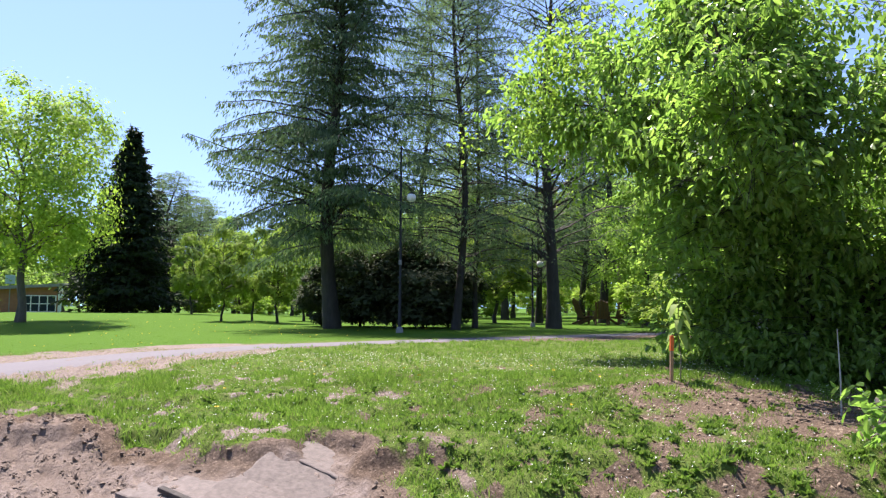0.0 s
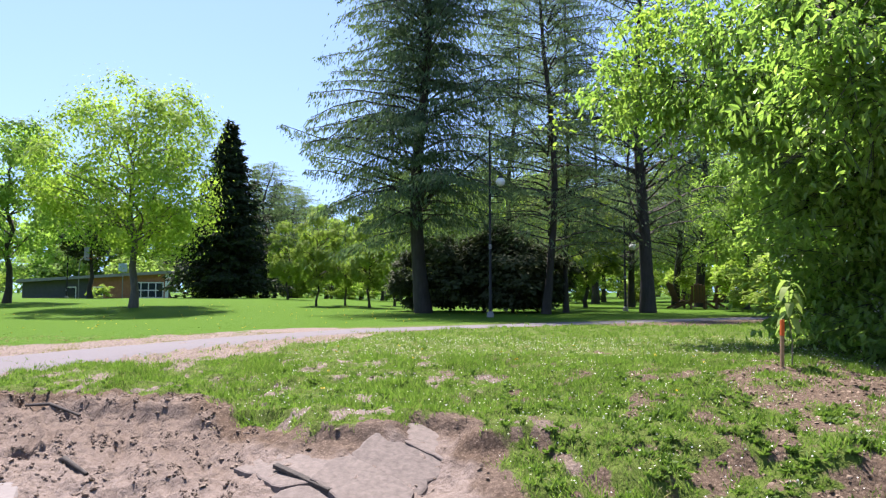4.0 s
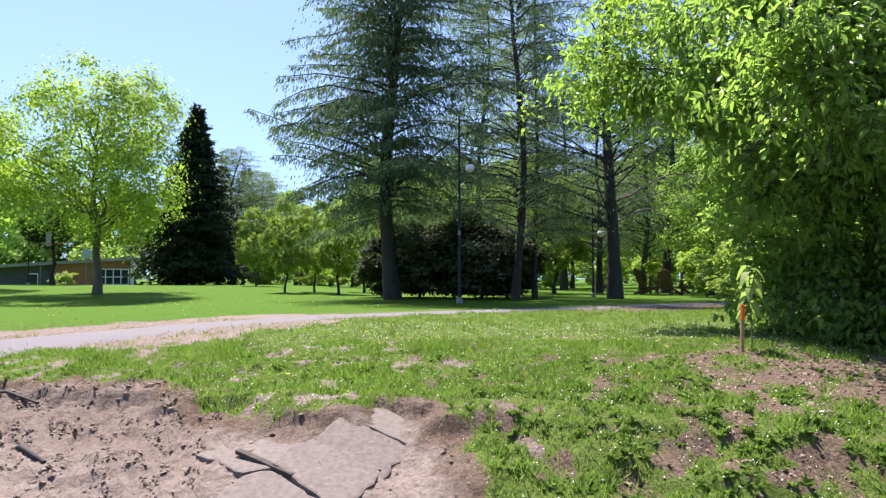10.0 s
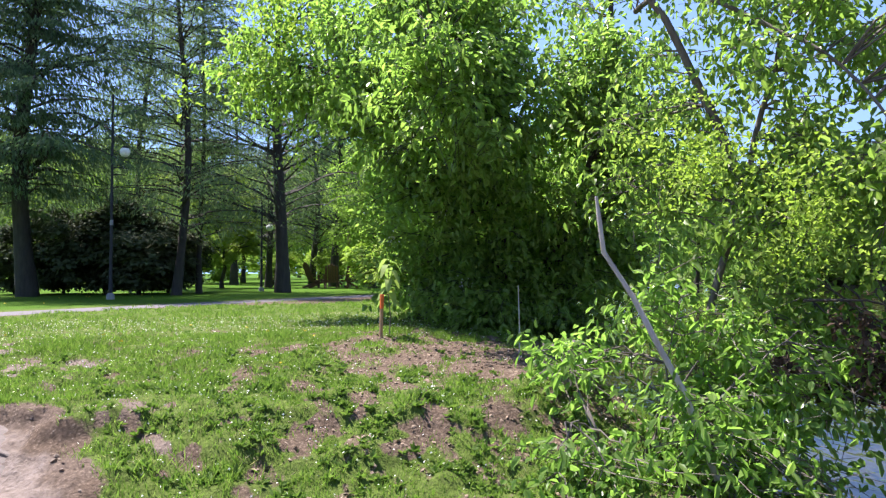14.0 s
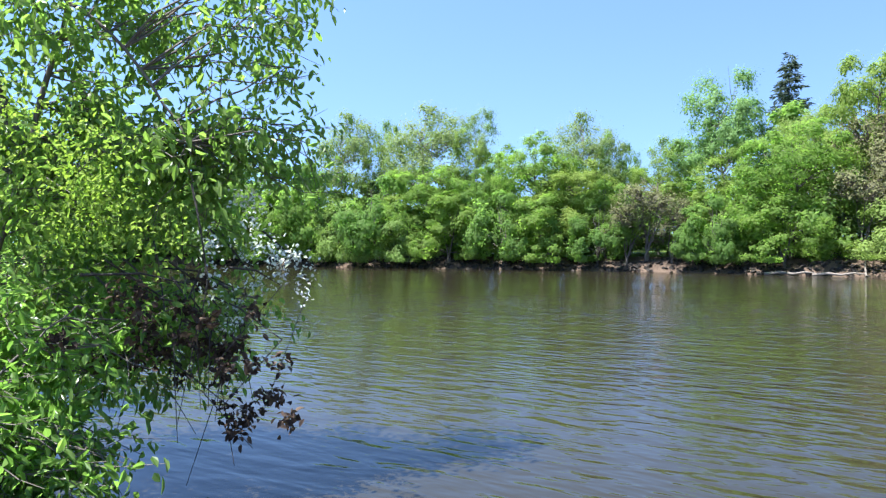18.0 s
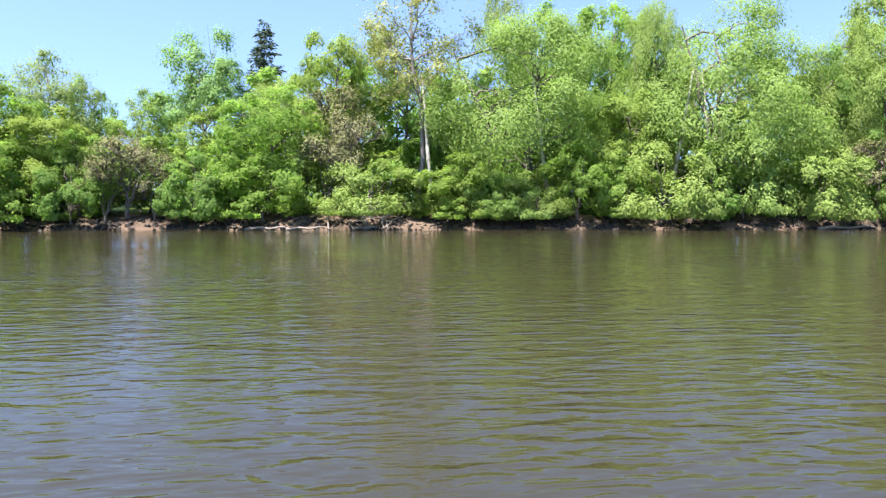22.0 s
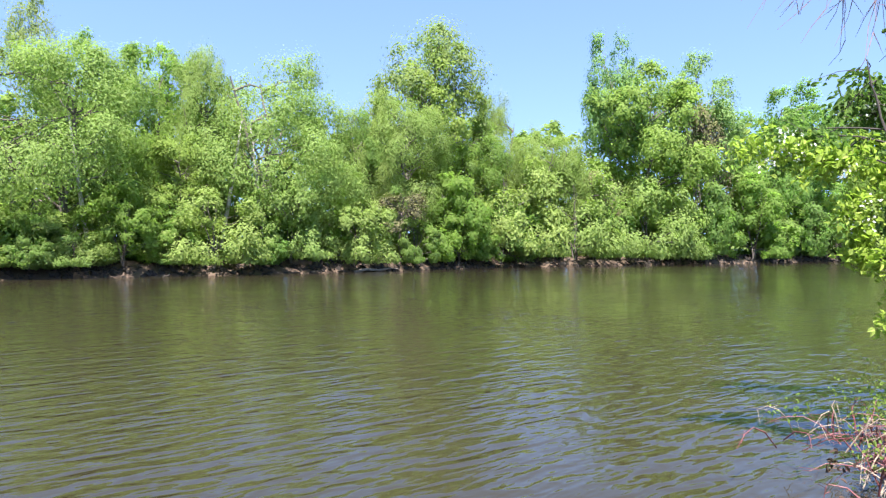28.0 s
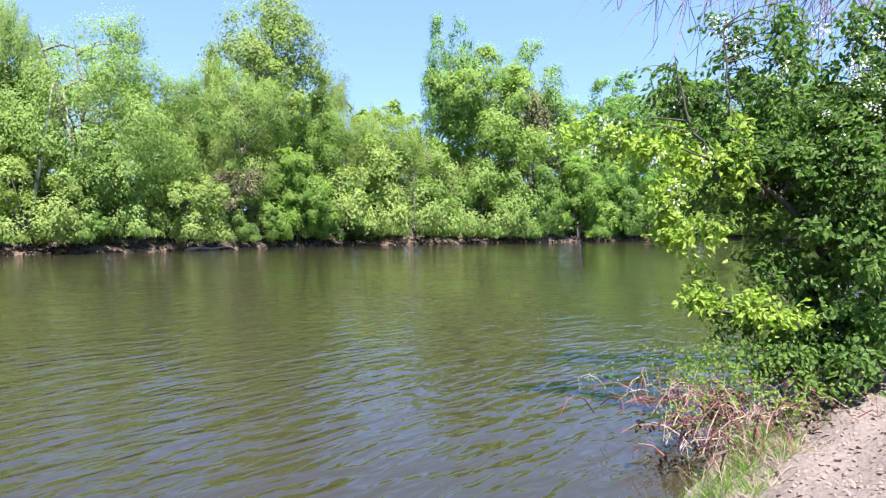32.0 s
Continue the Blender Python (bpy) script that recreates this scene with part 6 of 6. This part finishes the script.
def lamp_post(m, H, arm_side=1.0):
    root = thing("lamp_post", m, "black park lamp post with a white globe on an arm", "street lamp", "park lamps")
    part_np("pole", *tube([(0, 0, 0), (0, 0, 0.5), (0, 0, 0.52), (0, 0, H)], [0.07, 0.06, 0.05, 0.035], 10), BLACK, root, smooth=True)
    part_np("foot", *tube([(0, 0, -0.1), (0, 0, 0.12), (0, 0, 0.2)], [0.13, 0.12, 0.07], 12), FASCIA, root, "pale concrete foot", True)
    g = 0.72 * H
    part_np("arm", *tube([(0, 0, g - 0.45), (0.2 * arm_side, 0, g - 0.42), (0.36 * arm_side, 0, g - 0.35), (0.36 * arm_side, 0, g - 0.12)], [0.022, 0.02, 0.02, 0.02], 8), BLACK, root, smooth=True)
    part_np("bracket", *tube([(0, 0, g - 0.72), (0.42 * arm_side, 0, g - 0.72), (0.42 * arm_side, 0, g - 0.5), (0, 0, g - 0.5)], [0.02] * 4, 6), BLACK, root)
    gl = part("globe", ball(bmesh.new(), (0.36 * arm_side, 0, g), 0.16), WHITE, root, "white glass globe", True)
    part_np("cap", *tube([(0.36 * arm_side, 0, g + 0.12), (0.36 * arm_side, 0, g + 0.17), (0.36 * arm_side, 0, g + 0.2)], [0.11, 0.09, 0.02], 12), BLACK, gl)
    part_np("collar", *tube([(0, 0, H * 0.36), (0, 0, H * 0.385)], [0.055, 0.055], 10), FASCIA, root, "pale metal band")
    return root


lamp_post(at(-1.6, 24.2), 6.4)
lamp_post(at(-12.2, 33), 4.0)
lamp_post(at(29.9, 62), 6.2)


def chair(m):
    """Slatted garden chair, leaning back, wide arms."""
    root = thing("garden_chair", m, "red-brown slatted wooden garden chair", "chair", "garden chairs")
    for k in range(5):
        x = -0.26 + 0.13 * k
        ob = boxed("back_slat", (x - 0.055, x + 0.055, -0.012, 0.012, 0, 0.85 + 0.06 * (2 - abs(k - 2))), STAIN, root, bevel=0.004)
        ob.matrix_basis = pose(0, 0.28, 0.32, -22, 0, 0)
    for k in range(5):
        boxed("seat_slat", (-0.3, 0.3, -0.28 + 0.11 * k, -0.19 + 0.11 * k, 0.38 - 0.02 * k, 0.40 - 0.02 * k), STAIN, root, bevel=0.004)
    for s in (-1, 1):
        boxed("arm", (s * 0.36 - 0.06, s * 0.36 + 0.06, -0.36, 0.38, 0.60, 0.625), STAIN, root, bevel=0.004)
        boxed("leg", (s * 0.34 - 0.02, s * 0.34 + 0.02, -0.32, -0.22, 0, 0.6), STAIN, root)
        ob = boxed("leg", (s * 0.30 - 0.015, s * 0.30 + 0.015, -0.3, 0.62, -0.05, 0.05), STAIN, root)
        ob.matrix_basis = pose(0, 0, 0.22, -20, 0, 0)
    return root


c1 = chair(at(-17.6, 37.5, 0, 160, (1.05, 1.05, 1.05)))
again(c1, at(-18.7, 38.2, 0, 200, (1.1, 1.1, 1.1)))
again(c1, at(-16.4, 39, 0, 100, (1.15, 1.15, 1.15)))


def fence_post(m):
    root = thing("wooden_post", m, "tall weathered round wooden post", "post", "posts by the chairs")
    part_np("shaft", *tube([(0, 0, -0.1), (0, 0, 1.2), (0.02, 0, 3.2)], [0.12, 0.11, 0.1], 10), WOOD, root, smooth=True)
    return root


fence_post(at(-18.9, 40))


def stake():
    root = thing("survey_stake", pose(3.49, 8.28, ground_z(3.49, 8.28), 0, 2, 20), "wooden survey stake with an orange-painted top", "stake")
    boxed("lath", (-0.022, 0.022, -0.012, 0.012, -0.15, 0.38), plain_mat("raw_lath", (0.42, 0.26, 0.14), 0.8, vary=0.3, scale=20), root, "raw brown lath", 0.002)
    boxed("painted_top", (-0.024, 0.024, -0.014, 0.014, 0.38, 0.56), ORANGE, root, "bright orange painted top", 0.002)
    return root


stake()


def sapling():
    rng = np.random.RandomState(91)
    x, y = 3.66, 8.42
    root = thing("sapling", pose(x, y, ground_z(x, y)), "young sapling with large drooping pale green leaves", "sapling")
    part_np("stem", *tube([(0, 0, -0.1), (0.015, 0, 0.3), (-0.02, 0, 0.6), (0.0, 0, 1.0)], [0.008, 0.007, 0.006, 0.004], 6), BARK, root)
    big = leaf_mat("sapling_leaves", (0.22, 0.31, 0.09), (0.26, 0.35, 0.11), (0.32, 0.40, 0.16), 0.5)
    for k in range(15):
        a, h = k * 2.4, 0.5 + 0.036 * k
        s = np.array([0, 0, h])
        w = np.array([math.cos(a), math.sin(a), -0.75])
        q = np.linspace(0, 1, 5)
        mid = s + np.stack([w[0] * q * 0.17, w[1] * q * 0.17, 0.05 * np.sin(q * 3.1) - 0.16 * q ** 1.5], 1)
        side = np.array([-math.sin(a), math.cos(a), 0])
        wd = 0.05 * np.sin(q * 2.6 + 0.25)[:, None]
        v = np.concatenate([mid - side * wd, mid + np.array([0, 0, -0.008]), mid + side * wd])
        f = [(c * 5 + i, c * 5 + i + 1, (c + 1) * 5 + i + 1, (c + 1) * 5 + i) for c in range(2) for i in range(4)]
        part_np("leaf", v, f, big, root, smooth=True)
    return root


sapling()


PALE_ROD = plain_mat("pale_grey_rod", (0.40, 0.39, 0.36), 0.6)


def rod():
    root = thing("white_rod", pose(4.58, 6.75, ground_z(4.58, 6.75)), "thin pale rod standing under the tree", "rod")
    part_np("shaft", *tube([(0, 0, -0.1), (0.005, 0, 0.35), (-0.01, 0, 0.85)], [0.009, 0.008, 0.005], 8), PALE_ROD, root, smooth=True)
    return root


rod()


def stump():
    x, y = 4.5, 5.75
    root = thing("tree_stump", pose(x, y, ground_z(x, y)), "weathered grey stump at the bank's edge", "stump")
    rng = np.random.RandomState(12)
    n = 28
    a = np.arange(n) * 2 * math.pi / n
    rings = []
    for z, k in ((-0.2, 1.25), (0.0, 1.1), (0.15, 1.0), (0.30, 0.96), (0.33, 0.9)):
        r = 0.24 * k * (1 + 0.06 * np.sin(a * 9) + rng.normal(scale=0.025, size=n))
        rings.append(np.stack([r * np.cos(a), r * np.sin(a), np.full(n, z) + 0.02 * np.sin(3 * a)], 1))
    rings.append(np.stack([0.02 * np.cos(a), 0.02 * np.sin(a), np.full(n, 0.31)], 1))
    i, j = np.meshgrid(np.arange(5), np.arange(n), indexing="ij")
    f = np.stack([i * n + j, i * n + (j + 1) % n, (i + 1) * n + (j + 1) % n, (i + 1) * n + j], -1).reshape(-1, 4)
    part_np("body", np.concatenate(rings), f, bark_mat("weathered_stump", (0.07, 0.06, 0.05), (0.18, 0.155, 0.13), 16), root)
    return root


stump()


def stick(name, label, pts, radii, material, category):
    p = np.array(pts, float)
    root = thing(name, Matrix.Translation(p[0]), label, category)
    part_np("wood", *tube(p - p[0], radii, 7), material, root, smooth=True)
    return root


def on(x, y, dz=0.0):
    return (x, y, float(sample_ground(np.array([x]), np.array([y]))[0]) + dz)


def lath():
    a, b = Vector(on(-1.52, 5.42, 0.045)), Vector(on(-1.05, 5.08, 0.045))
    d = b - a
    root = thing("wooden_lath", Matrix.Translation(a) @ d.to_track_quat("X", "Z").to_matrix().to_4x4(), "dark weathered lath lying half buried in sand", "lath")
    boxed("board", (-0.03, d.length, -0.028, 0.028, -0.02, 0.014), BARK_DARK, root, bevel=0.004)
    return root


lath()
stick("stick", "thin stick on the sand bank", [on(-4.7, 7.36, 0.02), on(-4.35, 7.2, 0.03), on(-3.9, 6.95, 0.015)], [0.015, 0.018, 0.012], BARK_DARK, "stick")
stick("stick", "dry branch on the sand near the slab", [on(-3.95, 6.35, 0.03), on(-3.5, 6.0, 0.035), on(-3.15, 5.72, 0.015)], [0.022, 0.026, 0.014], BARK_DARK, "stick")


def shore_point(az, back, z):
    d = 30.0
    while along(FAR_SHORE, np.array([-math.sin(radians(az)) * d]), np.array([math.cos(radians(az)) * d]))[0] < back:
        d += 0.25
    return (-math.sin(radians(az)) * d, math.cos(radians(az)) * d, z)


PALE = plain_mat("bleached_driftwood", (0.22, 0.185, 0.15), 0.85, vary=0.25)
for a0, a1, r in ((-102.3, -105.6, 0.12), (-105.4, -108.6, 0.1), (-145.2, -148.6, 0.12), (-110.5, -112.6, 0.16)):
    stick("driftwood_log", "bleached log lying along the far waterline", [shore_point(a0, -0.5, 0.06), shore_point(a0 * 0.7 + a1 * 0.3, -0.35, 0.2), shore_point(a0 * 0.45 + a1 * 0.55, -0.45, 0.1), shore_point(a0 * 0.2 + a1 * 0.8, -0.2, 0.24), shore_point(a1, -0.1, 0.18)], [r, r * 0.95, r * 0.8, r * 0.6, r * 0.3], PALE, "log")
rb = random.Random(8)
for k in range(7):
    a = rb.uniform(-113.5, -106)
    up = rb.uniform(0.3, 1.2)
    stick("driftwood_branch", "bleached root branch on the far bank", [shore_point(a, -0.3, 0.03), shore_point(a - rb.uniform(-0.8, 0.8), 0.3, 0.3 + 0.5 * up), shore_point(a - rb.uniform(-1.6, 1.6), 0.9, 0.5 + up)], [0.08, 0.055, 0.025], PALE, "branch")
for a0, lean in ((-134.9, -0.6), (-126.2, 0.5), (-138.4, 0.4), (-116.9, 0.3)):
    p0 = np.array(shore_point(a0, 3.2, 1.0))
    stick("leaning_trunk", "pale leaning trunk among the bank trees", [p0, p0 + (lean, lean, 5), p0 + (lean * 2.4, lean * 2, 11.5)], [0.2, 0.16, 0.07], BARK_PALE, "trunk")
slab = thing("concrete_slab", pose(-4.55, 5.75, 0.0, 0, 0, 28), "pale concrete slab edge at the landing", "slab")
boxed("slab_top", (-1.8, 0.75, -1.8, 0.2, 0.4, 0.68), CONCRETE, slab, bevel=0.02)


# ---- crusted plates of dried sand on the cut face ----
def clip(poly, px, py, nx_, ny_):
    """The side of a polygon that lies against the direction (nx_, ny_) of the line through (px, py)."""
    res = []
    for (ax, ay), (bx, by) in zip(poly, poly[1:] + poly[:1]):
        da, db = (ax - px) * nx_ + (ay - py) * ny_, (bx - px) * nx_ + (by - py) * ny_
        if da <= 0:
            res.append((ax, ay))
        if da * db < 0:
            k = da / (da - db)
            res.append((ax + (bx - ax) * k, ay + (by - ay) * k))
    return res


CRUST = plain_mat("dried_sand_crust", (0.15, 0.123, 0.107), 0.95, vary=0.28, scale=20, relief=1.0)


def sand_plates():
    rp = random.Random(31)
    base = (-1.0, 5.45)
    root = thing("sand_crust", Matrix.Translation(on(*base)), "pale crust of cracked dried sand on the cut bank", "sand")
    o = Vector(on(*base))
    pts = [(-0.85 + 0.86 * u - 0.5 * w + rp.gauss(0, 0.045), 5.3 - 0.5 * u - 0.86 * w + rp.gauss(0, 0.03)) for u in (-1.35, -0.62, 0.05, 0.75) for w in (-0.75, -0.33, 0.12, 0.6)]
    for k, (sx_, sy_) in enumerate(pts):
        e = float(turf_edge(np.array([sx_]), np.array([sy_]))[0])
        if not -1.7 < e < -0.22 or not -1.75 < sx_ < -0.2:
            continue
        poly = [(sx_ - 0.5, sy_ - 0.42), (sx_ + 0.42, sy_ - 0.42), (sx_ + 0.36, sy_ + 0.36), (sx_ - 0.5, sy_ + 0.36)]
        for j, (qx, qy) in enumerate(pts):
            d = math.hypot(qx - sx_, qy - sy_)
            if j != k and d < 1.5:
                gap = 0.001 + 0.0018 * ((3 * k + 3 * j) % 4)
                ux, uy = (qx - sx_) / d, (qy - sy_) / d
                poly = clip(poly, (sx_ + qx) / 2 - ux * gap, (sy_ + qy) / 2 - uy * gap, ux, uy)
        rim = []
        for (ax, ay), (bx, by) in zip(poly, poly[1:] + poly[:1]):
            n = max(1, int(math.hypot(bx - ax, by - ay) / 0.07))
            for i in range(n):
                f = i / n
                rim.append((ax + (bx - ax) * f + rp.gauss(0, 0.011), ay + (by - ay) * f + rp.gauss(0, 0.011)))
        if len(rim) < 5:
            continue
        lift, tx, ty = rp.uniform(0.014, 0.024), rp.gauss(0, 0.012), rp.gauss(0, 0.012)

        mid_z = ground_z(sx_, sy_)
        fall_x = tx + (ground_z(sx_ + 0.2, sy_) - ground_z(sx_ - 0.2, sy_)) / 0.4
        fall_y = ty + (ground_z(sx_, sy_ + 0.2) - ground_z(sx_, sy_ - 0.2)) / 0.4

        def top(x, y, drop=0.0):
            """A flat plate on the slope of the bank, a little tilted."""
            return Vector((x, y, mid_z + lift + fall_x * (x - sx_) + fall_y * (y - sy_) - drop)) - o

        bm = bmesh.new()
        mid = bm.verts.new(top(sx_, sy_))
        inner = [bm.verts.new(top(sx_ + (x - sx_) * 0.95, sy_ + (y - sy_) * 0.95)) for x, y in rim]
        outer = [bm.verts.new(top(x, y, 0.006)) for x, y in rim]
        low = [bm.verts.new(top(x, y, 0.11)) for x, y in rim]
        n = len(rim)
        for i in range(n):
            q = (i + 1) % n
            bm.faces.new((mid, inner[i], inner[q]))
            bm.faces.new((inner[i], outer[i], outer[q], inner[q]))
            bm.faces.new((outer[i], low[i], low[q], outer[q]))
        part("plate", bm, CRUST, root)
    return root


sand_plates()
